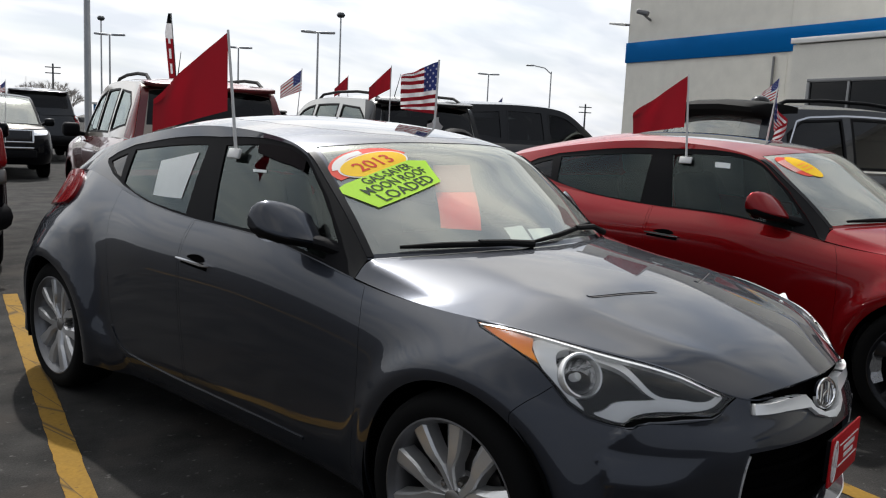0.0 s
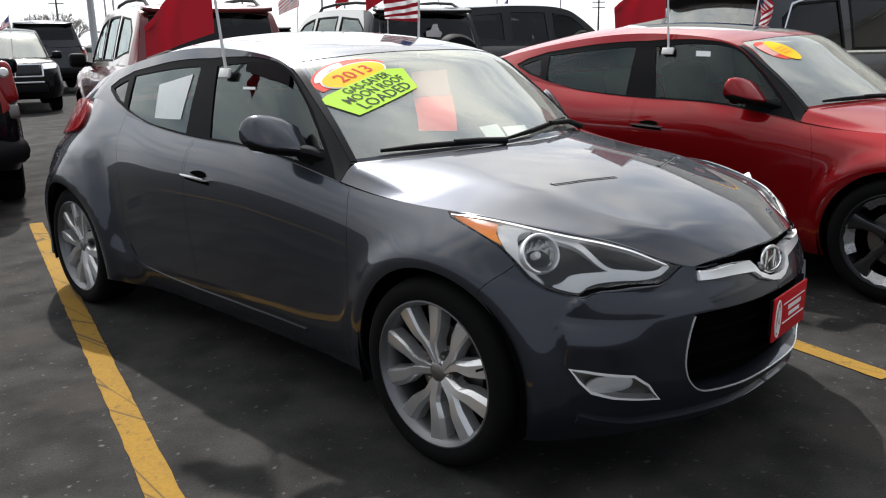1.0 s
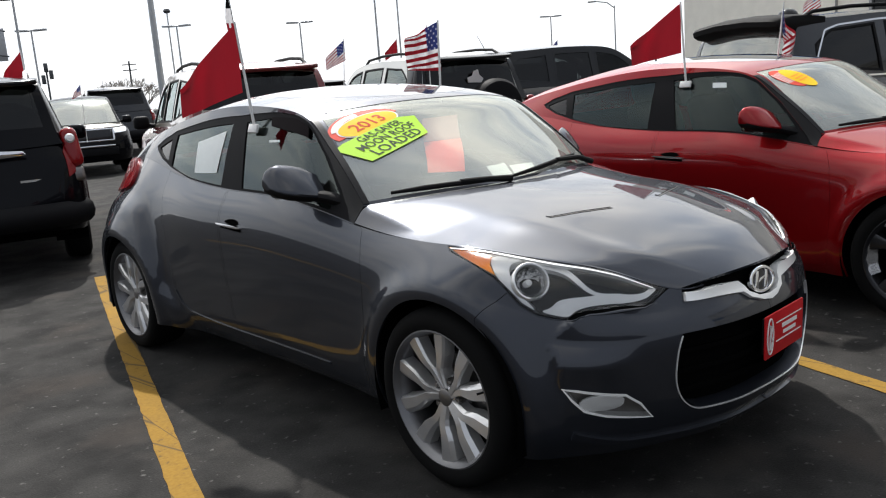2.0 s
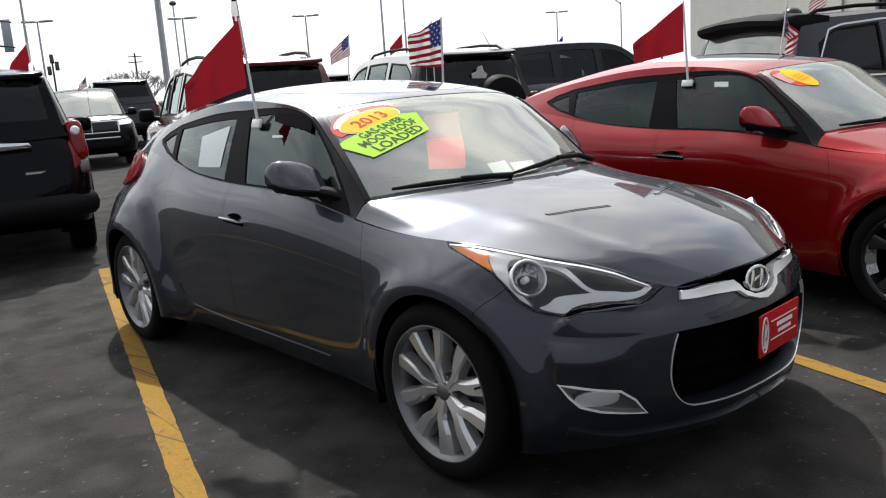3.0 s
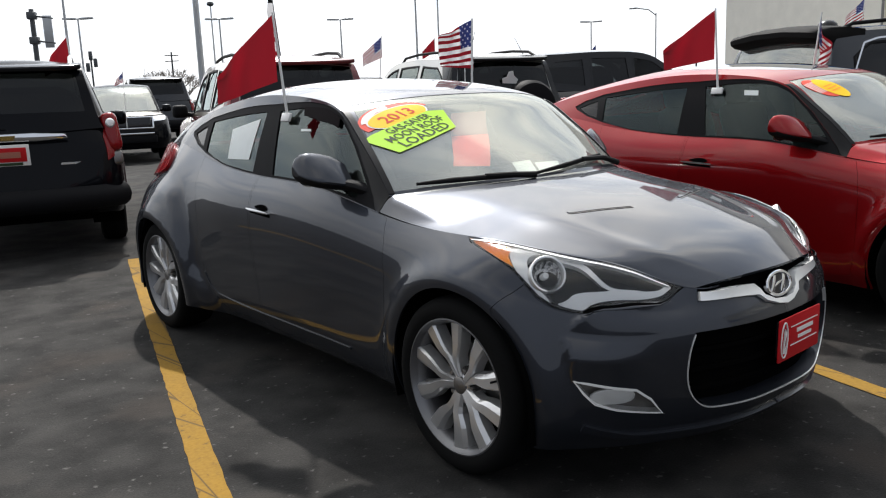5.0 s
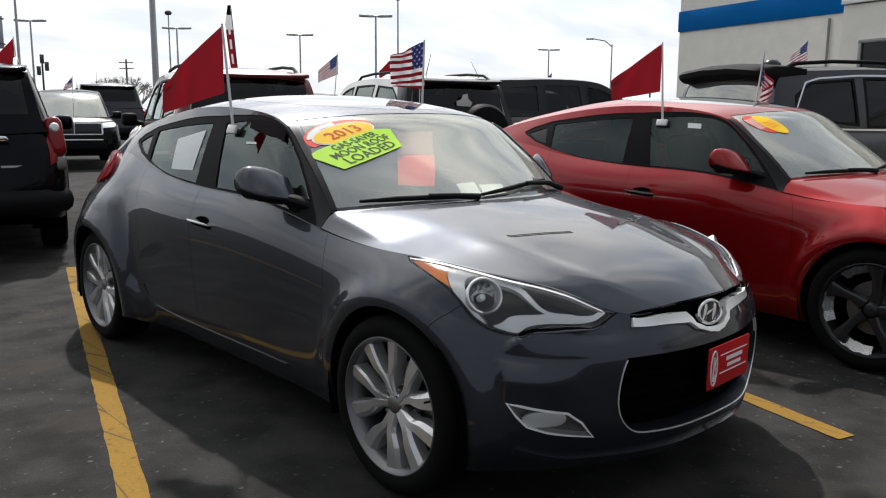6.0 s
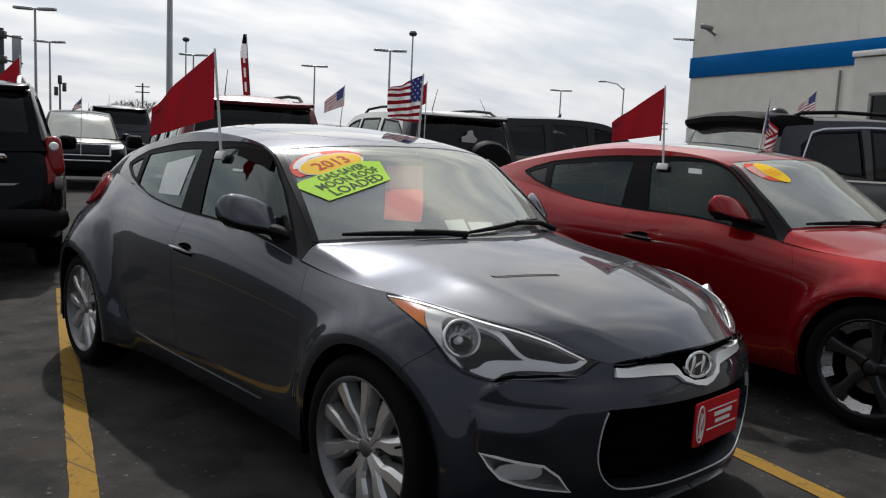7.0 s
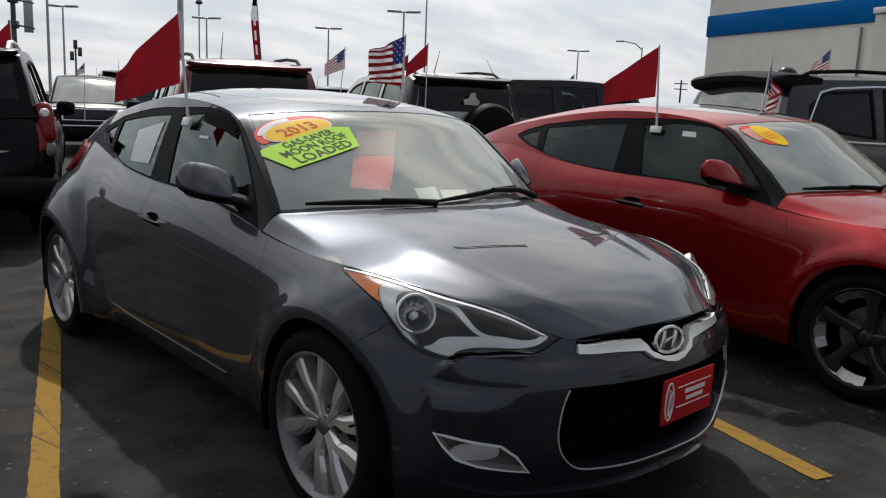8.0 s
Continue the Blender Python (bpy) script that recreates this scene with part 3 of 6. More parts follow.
BIG_4 = [(0, -2.18, 1.03), (0.44, -2.13, 1.03), (0.66, -1.98, 1.03), (0.77, -1.8, 1.04), (0.82, -1.4, 1.06), (0.83, -0.85, 1.08), (0.84, 0, 1.1), (0.84, 0.7, 1.11), (0.835, 1.4, 1.12), (0.82, 1.92, 1.13), (0.78, 2.14, 1.12), (0.5, 2.22, 1.1), (0, 2.25, 1.1)]
BIG_RAIL = [(0.8, -0.92, 1.08), (0.755, -0.6, 1.33), (0.7, -0.25, 1.58), (0.665, 0.1, 1.69), (0.655, 0.6, 1.715), (0.65, 1.1, 1.71), (0.645, 1.6, 1.69), (0.65, 1.98, 1.64), (0.7, 2.1, 1.4), (0.76, 2.2, 1.12)]
BIG_SPINE = [(0, -1.2, 1.09), (0, -0.85, 1.34), (0, -0.45, 1.6), (0, -0.05, 1.73), (0, 0.5, 1.765), (0, 1.1, 1.765), (0, 1.6, 1.745), (0, 2.03, 1.69), (0, 2.16, 1.42), (0, 2.26, 1.1)]
BIG_NOSE = [(0, -2.18, 1.03), (0, -2.05, 1.07), (0, -1.8, 1.1), (0, -1.5, 1.11), (0, -1.22, 1.1)]
BIG_HUBS, BIG_TYRE = (-1.4, 1.4), 0.36
BIG = Form([BIG_0, BIG_1, BIG_2, BIG_3, BIG_4], BIG_RAIL, BIG_SPINE, BIG_NOSE, [0, 0.25, 0.55, 0.8, 1.0], (0.476, 2.9), (5, 11), BIG_HUBS, BIG_TYRE, 0.016)
BIG.ends = (float(BIG.around[1]), float(BIG.around[5]))
BIG_SKIN, BIG_HOOD, BIG_ROOF, BIG_CABIN = (1.0, 0.8), (0.8, 1.1), (0.66, 4.2), (3.6, 0.6)


def big_arch(hub):
    ang = np.radians(np.linspace(-30, 210, 41))
    y, z = hub + 0.41 * np.cos(ang), BIG_TYRE + 0.41 * np.sin(ang)
    u, v = np.interp(y, BIG.edges[2][3:11, 1], BIG.around[3:11]), (z - 0.32) / 0.75
    for _ in range(12):
        p, pu, pv = BIG.skin(u, v), BIG.skin(u + 1e-3, v), BIG.skin(u, v + 1e-3)
        a, b, c, d = (pu - p)[:, 1] * 1e3, (pv - p)[:, 1] * 1e3, (pu - p)[:, 2] * 1e3, (pv - p)[:, 2] * 1e3
        ey, ez, det = y - p[:, 1], z - p[:, 2], a * d - b * c
        det = np.where(np.abs(det) < 0.05, 0.05, det)
        u, v = u + np.clip((d * ey - b * ez) / det, -0.1, 0.1), np.clip(v + np.clip((a * ez - c * ey) / det, -0.1, 0.1), -0.08, 0.97)
    return np.stack([u, v], 1)


BIG_ARCHES = [big_arch(h) for h in BIG_HUBS]
SIDE_PANES = {"door_window": [(0.1, 0.12), (0.14, 0.52), (0.2, 0.74), (0.26, 0.84), (0.37, 0.87), (0.375, 0.08)], "rear_door_window": [(0.39, 0.08), (0.39, 0.87), (0.54, 0.87), (0.55, 0.08)], "quarter_window": [(0.57, 0.1), (0.565, 0.86), (0.68, 0.82), (0.74, 0.6), (0.75, 0.22)]}


def big_wheel(parent, where):
    w = part("wheel", lathe_mesh([(0.0, 0.06), (0.05, 0.075), (0.08, 0.06), (0.19, 0.075), (0.215, 0.09), (0.225, 0.105), (0.235, 0.107), (0.24, 0.1)], 32), SATIN, parent, where=where)
    part("tyre", lathe_mesh([(0.235, -0.11), (0.3, -0.12), (0.345, -0.1), (0.358, -0.06), (0.36, 0.0), (0.358, 0.06), (0.345, 0.1), (0.3, 0.12), (0.24, 0.105)], 40), RUBBER, w)


def suv(where, paint, label, glass_kind=None, step=0.06, rack=True, spoiler=True, chrome_panes=False, lamp="round", spare=False, strip=False, cabin_glare=None, clear_front=False, red_pillars=False, hood_glare=None, name="suv"):
    """A sport utility vehicle, its nose towards -y of its own axes."""
    car = thing(name, where, label, "car", "parked cars")
    glass_kind = glass_kind or PRIVACY_GLASS
    tail_lamp = {"round": [(0.70, 0.60), (0.86, 0.66), (0.98, 0.72), (0.98, 0.99), (0.8, 0.99), (0.72, 0.9)], "tall": [(0.84, 0.75), (0.98, 0.75), (0.98, 1.0), (0.84, 1.0)], "wide": [(0.7, 0.74), (0.98, 0.76), (0.98, 0.95), (0.7, 0.95)]}[lamp]
    end = BIG.around[-1]
    tail_lamp = [(end - 1.02 + (1 - a) * 0.9, v) for a, v in tail_lamp] if lamp != "round" else [(end - 1.0 + (1 - a) * 0.75, v) for a, v in tail_lamp]
    lamp_hole = [(0.55, 0.7), (0.62, 0.93), (0.95, 0.95), (1.15, 0.9), (0.95, 0.72)]
    for s in (-1, 1):
        sheet("body_side", BIG.skin, BIG_SKIN, [(0, 0), (end, 0), (end, 1), (0, 1)], [*BIG_ARCHES, tail_lamp, lamp_hole], paint, car, step, side=s)
        sheet("cabin_side", BIG.cabin, BIG_CABIN, [(0, 0), (1, 0), (1, 1), (0, 1)], list(SIDE_PANES.values()), GLOSS_BLACK if clear_front else cabin_glare or paint, car, step, side=s)
        for what, pane in SIDE_PANES.items():
            w = sheet(what, BIG.cabin, BIG_CABIN, pane, [], CLEAR_GLASS if clear_front and what == "door_window" else glass_kind, car, 0.1, off=-0.008, lip=0, side=s)
            sheet("window_frame", BIG.cabin, BIG_CABIN, pane, [shrunk(np.array(pane) * BIG_CABIN, 0.022) / BIG_CABIN], GLOSS_BLACK if clear_front else TRIM, w, 0.06, off=0.003, lip=0.01, side=s)
        if chrome_panes:
            edge = dense(np.array([(0.1, 0.07), (0.12, 0.5), (0.19, 0.76), (0.26, 0.87), (0.37, 0.9), (0.56, 0.9), (0.66, 0.87), (0.7, 0.8), (0.75, 0.3), (0.76, 0.12), (0.73, 0.05), (0.4, 0.05), (0.1, 0.06)]), 0.03, False)
            sheet("window_moulding", BIG.cabin, BIG_CABIN, ribbon(BIG.cabin, eased(edge, 1), 0.016, np.array(BIG_CABIN)), [], CHROME, car, 0.03, off=0.006, lip=0.01, side=s, label="chrome moulding round the side windows")
        t = sheet("tail_lamp", BIG.skin, BIG_SKIN, tail_lamp, [], TAIL_RED, car, 0.03, off=0.008, lip=0.02, side=s, label="red tail lamp")
        if strip:
            block = part("lamp_block", box_mesh((0.14, 0.25, 0.35), pose(s * 0.84, 2.08, 1.07, 8, s * -7, 0), 0.06, 4), TAIL_RED, t, "tall red corner lamp")
            part("reverse_lens", box_mesh((0.15, 0.22, 0.13), pose(s * 0.84, 2.1, 0.84, 4, s * -4, 0), 0.03, 3), STEEL, t)
            part("lamp_ring", lathe_mesh([(0, 0.014), (0.03, 0.012), (0.042, 0.0)], 24, Matrix.Translation((s * 0.835, 2.2, 1.16)) @ Vector((s * 0.35, 1, 0.12)).to_track_quat("Z", "Y").to_matrix().to_4x4()), SATIN, t)
        elif lamp == "round":
            for v, r, m in ((0.9, 0.06, TAIL_RED), (0.9, 0.04, LAMP_WHITE)):
                p, n = surface_place(BIG.skin, end - 0.85, v, s, 0.012 if m is TAIL_RED else 0.024)
                part("lamp_ring", lathe_mesh([(0, 0.012), (r * 0.8, 0.01), (r, 0.0)], 24, Matrix.Translation(p) @ n.to_track_quat("Z", "Y").to_matrix().to_4x4()), m, t)
        sheet("headlight", BIG.skin, BIG_SKIN, lamp_hole, [], REFLECTOR, car, 0.05, off=-0.002, lip=0.02, side=s, label="clear headlight")
        for hub in BIG_HUBS:
            big_wheel(car, pose(s * 0.78, hub, BIG_TYRE, 0, s * 90, 0))
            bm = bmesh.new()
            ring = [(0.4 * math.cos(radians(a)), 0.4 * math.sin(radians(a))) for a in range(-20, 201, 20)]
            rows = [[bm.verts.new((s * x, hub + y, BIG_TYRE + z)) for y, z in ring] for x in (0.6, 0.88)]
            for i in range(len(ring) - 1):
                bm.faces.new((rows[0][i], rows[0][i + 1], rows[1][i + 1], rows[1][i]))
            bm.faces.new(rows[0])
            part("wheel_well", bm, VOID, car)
        m = part("door_mirror", box_mesh((0.2, 0.14, 0.17), pose(s * 0.98, -0.72, 1.16, 0, 0, s * 10), 0.05, 3), TRIM if cabin_glare else paint, car)
        part("mirror_foot", tube_mesh([(s * 0.8, -0.7, 1.1), (s * 0.92, -0.72, 1.13)], 0.03), TRIM, m)
        sheet("door_handle", BIG.skin, BIG_SKIN, [(2.75, 0.86), (2.95, 0.865), (2.95, 0.89), (2.75, 0.885)], [], CHROME if chrome_panes else paint, car, 0.05, off=0.03, lip=0.03, side=s)
        if rack:
            r = part("roof_rail", tube_mesh([tuple(Vector((s * 0.56, y, z))) for y, z in ((0.05, 1.7), (0.2, 1.765), (0.7, 1.79), (1.3, 1.785), (1.75, 1.755), (1.95, 1.68))], 0.018), TRIM if paint is not PAINT_BLACK else SATIN, car, "roof rail")
    screen = [(-0.95, 0.015), (0.95, 0.015), (0.92, 0.3), (-0.92, 0.3)]
    back = [(-0.9, 0.81), (0.9, 0.81), (0.88, 0.94), (-0.88, 0.94)]
    sheet("hood", BIG.hood, BIG_HOOD, [(-1, 0), (1, 0), (1, 1), (-1, 1)], [], hood_glare or paint, car, step, side=1)
    sheet("roof_panel", BIG.roof, BIG_ROOF, [(-1, 0), (1, 0), (1, 1), (-1, 1)], [screen, back], cabin_glare or paint, car, step, side=1)
    sheet("windscreen", BIG.roof, BIG_ROOF, screen, [], CLEAR_GLASS if clear_front else SCREEN_GLASS, car, 0.1, off=-0.004, lip=0, side=1)
    sheet("rear_window", BIG.roof, BIG_ROOF, back, [], SCREEN_GLASS if chrome_panes else PRIVACY_GLASS, car, 0.1, off=-0.004, lip=0, side=1, label="dark rear window")
    part("cabin_lining", box_mesh((1.25, 1.5, 0.7) if clear_front else (1.25, 2.6, 0.7), pose(0, 1.2 if clear_front else 0.65, 1.15), 0.2, 2), SEAT, car)
    part("underbody", box_mesh((1.5, 4.2, 0.3), pose(0, 0, 0.45), 0.05), VOID, car)
    part("rear_bumper", tube_mesh([(x, y, 0.52) for x, y in ((-0.88, 2.08), (-0.7, 2.3), (-0.3, 2.37), (0.3, 2.37), (0.7, 2.3), (0.88, 2.08))], 0.1, 10, 1.1), TRIM, car, "black rear bumper")
    g = part("front_grille", box_mesh((1.0, 0.05, 0.24), pose(0, -2.3, 0.87, -8), 0.02), LAMP_GREY, car)
    for z, h in ((0.755, 0.035), (0.985, 0.04)):
        part("grille_edge", box_mesh((1.1, 0.03, h), pose(0, -2.34 + (z - 0.755) * 0.25, z), 0.008), CHROME, g)
    for x in (-0.54, 0.54):
        part("grille_edge", box_mesh((0.035, 0.03, 0.25), pose(x, -2.31, 0.87, -12), 0.008), CHROME, g)
    part("bumper_strip", box_mesh((1.1, 0.04, 0.04), pose(0, -2.36, 0.64), 0.01), CHROME, car)
    part("lower_grille", box_mesh((1.2, 0.05, 0.16), pose(0, -2.335, 0.52), 0.02), TRIM, car)
    if spoiler == "deep":
        # a deep wing: an airfoil section carried across the roof's end, its tips rounded off
        bm, rows = bmesh.new(), []
        for x, k in ((-0.64, 0.35), (-0.625, 0.7), (-0.59, 0.92), (-0.5, 1.0), (-0.2, 1.04), (0.2, 1.04), (0.5, 1.0), (0.59, 0.92), (0.625, 0.7), (0.64, 0.35)):
            sec = ((-0.3, 0.035), (-0.1, 0.055), (0.1, 0.05), (0.2, 0.03), (0.235, 0.0), (0.225, -0.045), (0.17, -0.08), (0.05, -0.105), (-0.12, -0.11), (-0.3, -0.06))
            rows.append([bm.verts.new((x - 0.02, 2.0 + (y if y < 0 else y * k), 1.715 - 0.05 * (x / 0.64) ** 2 + (z * k if z < 0 else z))) for y, z in sec])
        for a, b in zip(rows, rows[1:]):
            for k in range(10):
                bm.faces.new((a[k], a[(k + 1) % 10], b[(k + 1) % 10], b[k]))
        bm.faces.new(rows[0])
        bm.faces.new(rows[-1])
        part("spoiler", bm, BLADE, car, "deep black roof spoiler")
        part("roof_dome", lathe_mesh([(0.0, 0.07), (0.05, 0.06), (0.085, 0.03), (0.095, 0.0)], 20, pose(-0.25, 1.75, 1.745)), GLOSS_BLACK, car, "small black roof aerial dome")
    elif spoiler:
        part("spoiler", slab_mesh(rounded([(-0.66, -0.05), (0.66, -0.05), (0.64, 0.16), (0.3, 0.2), (-0.3, 0.2), (-0.64, 0.16)], 1), 0.045, pose(0, 1.98, 1.655, -10), 0.012), PAINT_MAROON if red_pillars else GLOSS_BLACK, car, "roof spoiler")
    if strip:
        part("tailgate_strip", slab_mesh(rounded([(-0.5, -0.035), (0.5, -0.035), (0.44, 0.04), (-0.44, 0.04)], 1), 0.03, pose(0, 2.29, 1.07, 98, 0, 180), 0.01), CHROME, car, "chrome strip across the tailgate")
        part("gate_emblem", slab_mesh([(-0.075, -0.02), (0.06, -0.02), (0.075, 0.02), (-0.06, 0.02)], 0.01, pose(0, 2.325, 1.07, 98, 0, 180)), EMBLEM, car, "gold emblem")
    if red_pillars:
        for s in (-1, 1):
            sheet("pillar_lamp", BIG.cabin, BIG_CABIN, [(0.775, 0.02), (0.999, 0.02), (0.999, 0.97), (0.755, 0.97), (0.78, 0.6)], [], TAIL_RED, car, 0.08, off=0.006, lip=0.012, side=s, label="tall red lamp along the rear pillar")
            sheet("gate_edge", BIG.roof, BIG_ROOF, [(s * 0.9, 0.8), (s * 0.999, 0.79), (s * 0.999, 0.999), (s * 0.9, 0.999)], [], PAINT_MAROON, car, 0.08, off=0.005, lip=0.01, side=1)
        sheet("gate_top", BIG.roof, BIG_ROOF, [(-0.93, 0.74), (0.93, 0.74), (0.9, 0.808), (-0.9, 0.808)], [], PAINT_MAROON, car, 0.08, off=0.005, lip=0.01, side=1)
        sheet("roof_skin", BIG.roof, BIG_ROOF, [(-0.8, 0.34), (0.8, 0.34), (0.8, 0.73), (-0.8, 0.73)], [], PAINT_MAROON, car, 0.1, off=0.004, lip=0.008, side=1)
    if spare:
        for s in (-1, 1):
            part("corner_lamp", box_mesh((0.12, 0.2, 0.24), pose(s * 0.84, 2.12, 1.03, 6, s * -6, 0), 0.04, 3), TAIL_RED, car, "red corner lamp")
            sheet("rear_pillar", BIG.cabin, BIG_CABIN, [(0.755, 0.02), (0.999, 0.02), (0.999, 0.98), (0.7, 0.98), (0.745, 0.6)], [], GLOSS_BLACK, car, 0.08, off=0.005, lip=0.01, side=s, label="black wrap-round rear pillar")
            sheet("gate_edge", BIG.roof, BIG_ROOF, [(s * 0.9, 0.8), (s * 0.999, 0.79), (s * 0.999, 0.999), (s * 0.9, 0.999)], [], GLOSS_BLACK, car, 0.08, off=0.005, lip=0.01, side=1)
        w = part("spare_wheel_cover", lathe_mesh([(0.0, 0.13), (0.2, 0.13), (0.3, 0.11), (0.335, 0.06), (0.34, -0.06), (0.32, -0.12)], 40, pose(-0.2, 2.42, 1.05, -90)), TRIM, car, "round dark spare wheel cover")
    part("rear_wiper", tube_mesh([(0.0, 2.25, 1.14), (0.2, 2.23, 1.17), (0.42, 2.2, 1.2)], 0.008), TRIM, car)
    if spoiler != "deep":
        part("roof_aerial", rod_mesh((0.25, 1.7, 1.74), (0.25, 1.85, 2.0), 0.006, 0.003), TRIM, car)
    return car


# ---- the hatchback ----
SKIN, HOOD, ROOF, CABIN = (1.0, 0.72), (0.74, 1.25), (0.62, 3.1), (3.0, 0.36)
TURN = AROUND[-1]


def arch_outline(hub, radius):
    """The wheel arch's outline in the flank's coordinates."""
    ang = np.radians(np.linspace(-42, 222, 61))
    y, z = hub + radius * np.cos(ang), TYRE + radius * np.sin(ang)
    u, v = np.interp(y, EDGES[2][4:15, 1], AROUND[4:15]), (z - 0.2) / 0.62
    for _ in range(12):
        p, pu, pv = skin(u, v), skin(u + 1e-3, v), skin(u, v + 1e-3)
        a, b, c, d = (pu - p)[:, 1] * 1e3, (pv - p)[:, 1] * 1e3, (pu - p)[:, 2] * 1e3, (pv - p)[:, 2] * 1e3
        ey, ez, det = y - p[:, 1], z - p[:, 2], a * d - b * c
        det = np.where(np.abs(det) < 0.05, 0.05, det)
        u, v = u + np.clip((d * ey - b * ez) / det, -0.1, 0.1), np.clip(v + np.clip((a * ez - c * ey) / det, -0.1, 0.1), -0.08, 0.97)
    return np.stack([u, v], 1)


ARCHES = [arch_outline(h, ARCH) for h in HUBS]
LAMP_EDGE = [(1.272, 0.988), (1.251, 0.925), (1.154, 0.85), (1.073, 0.787), (1.025, 0.75), (0.985, 0.698), (0.944, 0.648), (0.888, 0.623), (0.831, 0.63), (0.79, 0.645), (0.762, 0.685), (0.726, 0.718), (0.621, 0.755), (0.525, 0.775), (0.492, 0.812), (0.458, 0.925), (0.44, 0.988)]
LAMP_EDGE += [(u, 0.988) for u in (0.55, 0.7, 0.85, 1.0, 1.15)]
AMBER_EDGE = [(1.26, 0.975), (1.146, 0.962), (1.012, 0.937), (1.033, 0.843), (1.022, 0.775), (1.073, 0.805), (1.154, 0.872)]
CHROME_EDGE = [(0.888, 0.643), (0.79, 0.655), (0.767, 0.712), (0.702, 0.766), (0.525, 0.795), (0.474, 0.95), (0.49, 0.969), (0.53, 0.845), (0.678, 0.822), (0.815, 0.752), (0.847, 0.68)]
CURL_EDGE = [(0.9, 0.972), (0.831, 0.975), (0.783, 0.962), (0.737, 0.89), (0.698, 0.838), (0.654, 0.826), (0.56, 0.85), (0.56, 0.835), (0.654, 0.808), (0.71, 0.818), (0.755, 0.868), (0.79, 0.915), (0.831, 0.935), (0.9, 0.93)]
WHITE_EDGE = [(1.012, 0.955), (0.9, 0.975), (0.955, 0.91), (0.972, 0.8), (0.945, 0.7), (0.9, 0.656), (0.9, 0.632), (0.94, 0.655), (0.985, 0.71), (1.018, 0.762), (1.03, 0.845)]
SLOT_EDGE = [(-0.01, 0.99), (0.395, 0.985), (0.392, 0.815), (0.25, 0.775), (0.12, 0.715), (0.095, 0.64), (0.045, 0.59), (-0.01, 0.575)]
BAR_EDGE = [(0.387, 0.945), (0.269, 0.918), (0.135, 0.855), (0.109, 0.767), (0.098, 0.68), (0.058, 0.615), (-0.004, 0.6), (-0.004, 0.555), (0.045, 0.57), (0.1, 0.62), (0.126, 0.7), (0.252, 0.762), (0.387, 0.805)]
GRILLE_EDGE = [(-0.01, 0.5), (0.422, 0.5), *eased([(0.424, 0.49), (0.448, 0.42), (0.462, 0.34), (0.455, 0.29), (0.436, 0.25), (0.4, 0.212), (0.355, 0.198), (0.19, 0.19), (-0.01, 0.19)])]
FOG_EDGE = [(0.815, 0.34), (0.77, 0.338), (0.621, 0.314), (0.573, 0.277), (0.533, 0.212), (0.678, 0.24), (0.745, 0.262), (0.785, 0.3)]
BUMPER_EDGE = [(-0.01, 0.97), (0.41, 0.985), (0.44, 0.99), (0.46, 0.92), (0.49, 0.81), (0.525, 0.77), (0.726, 0.713), (0.765, 0.68), (0.79, 0.64), (0.831, 0.625), (0.888, 0.618), (0.944, 0.643), (0.985, 0.693), (1.04, 0.595), (1.09, 0.5), (1.12, -0.05), (-0.01, -0.05)]
DOOR_EDGE = [(1.80, 0.997), (1.778, 0.975), (1.748, 0.748), (1.735, 0.528), (1.735, 0.3), (1.76, 0.12), (1.95, 0.1), (2.76, 0.1), (2.79, 0.2), (2.805, 0.6), (2.8, 0.997), (2.3, 0.997)]
BACK_DOOR_EDGE = [(2.815, 0.997), (2.82, 0.6), (2.805, 0.2), (2.785, 0.1), (3.2, 0.1), (3.37, 0.2), (3.42, 0.35), (3.46, 0.6), (3.5, 0.8), (3.52, 0.997)]
TAIL_EDGE = rounded([(4.12, 0.993), (4.03, 0.95), (3.95, 0.86), (3.94, 0.77), (4.05, 0.715), (4.33, 0.69), (4.55, 0.68), (4.62, 0.8), (4.5, 0.995)], 1)
DLO_EDGE = [(0.02, 0.04), (0.2, 0.008), (0.5, 0.006), (0.62, 0.006), (0.69, 0.06), (0.735, 0.16), (0.768, 0.36), (0.776, 0.5), (0.752, 0.69), (0.707, 0.82), (0.6, 0.865), (0.494, 0.885), (0.4, 0.955), (0.345, 0.975), (0.29, 0.97), (0.173, 0.88), (0.098, 0.66), (0.05, 0.4)]
FRONT_PANE = [(0.454, 0.034), (0.476, 0.807), (0.42, 0.87), (0.371, 0.915), (0.331, 0.93), (0.288, 0.92), (0.2, 0.84), (0.15, 0.72), (0.098, 0.5), (0.13, 0.08), (0.25, 0.04)]
BACK_PANE = [(0.699, 0.723), (0.6, 0.765), (0.514, 0.79), (0.514, 0.03), (0.614, 0.022), (0.66, 0.045), (0.692, 0.1)]
QUARTER_PANE = [(0.762, 0.45), (0.74, 0.575), (0.717, 0.655), (0.708, 0.17), (0.73, 0.2), (0.752, 0.34)]
SCREEN_EDGE = [(-0.975, 0.012), (0.975, 0.012), (0.965, 0.15), (0.93, 0.32), (0.5, 0.322), (0.0, 0.321), (-0.5, 0.322), (-0.93, 0.32), (-0.965, 0.15)]
HATCH_EDGE = [(-0.86, 0.84), (0.86, 0.84), (0.82, 0.965), (-0.82, 0.965)]
SUNROOF_EDGE = rounded([(-0.78, 0.345), (0.78, 0.345), (0.78, 0.62), (-0.78, 0.62)], 2)


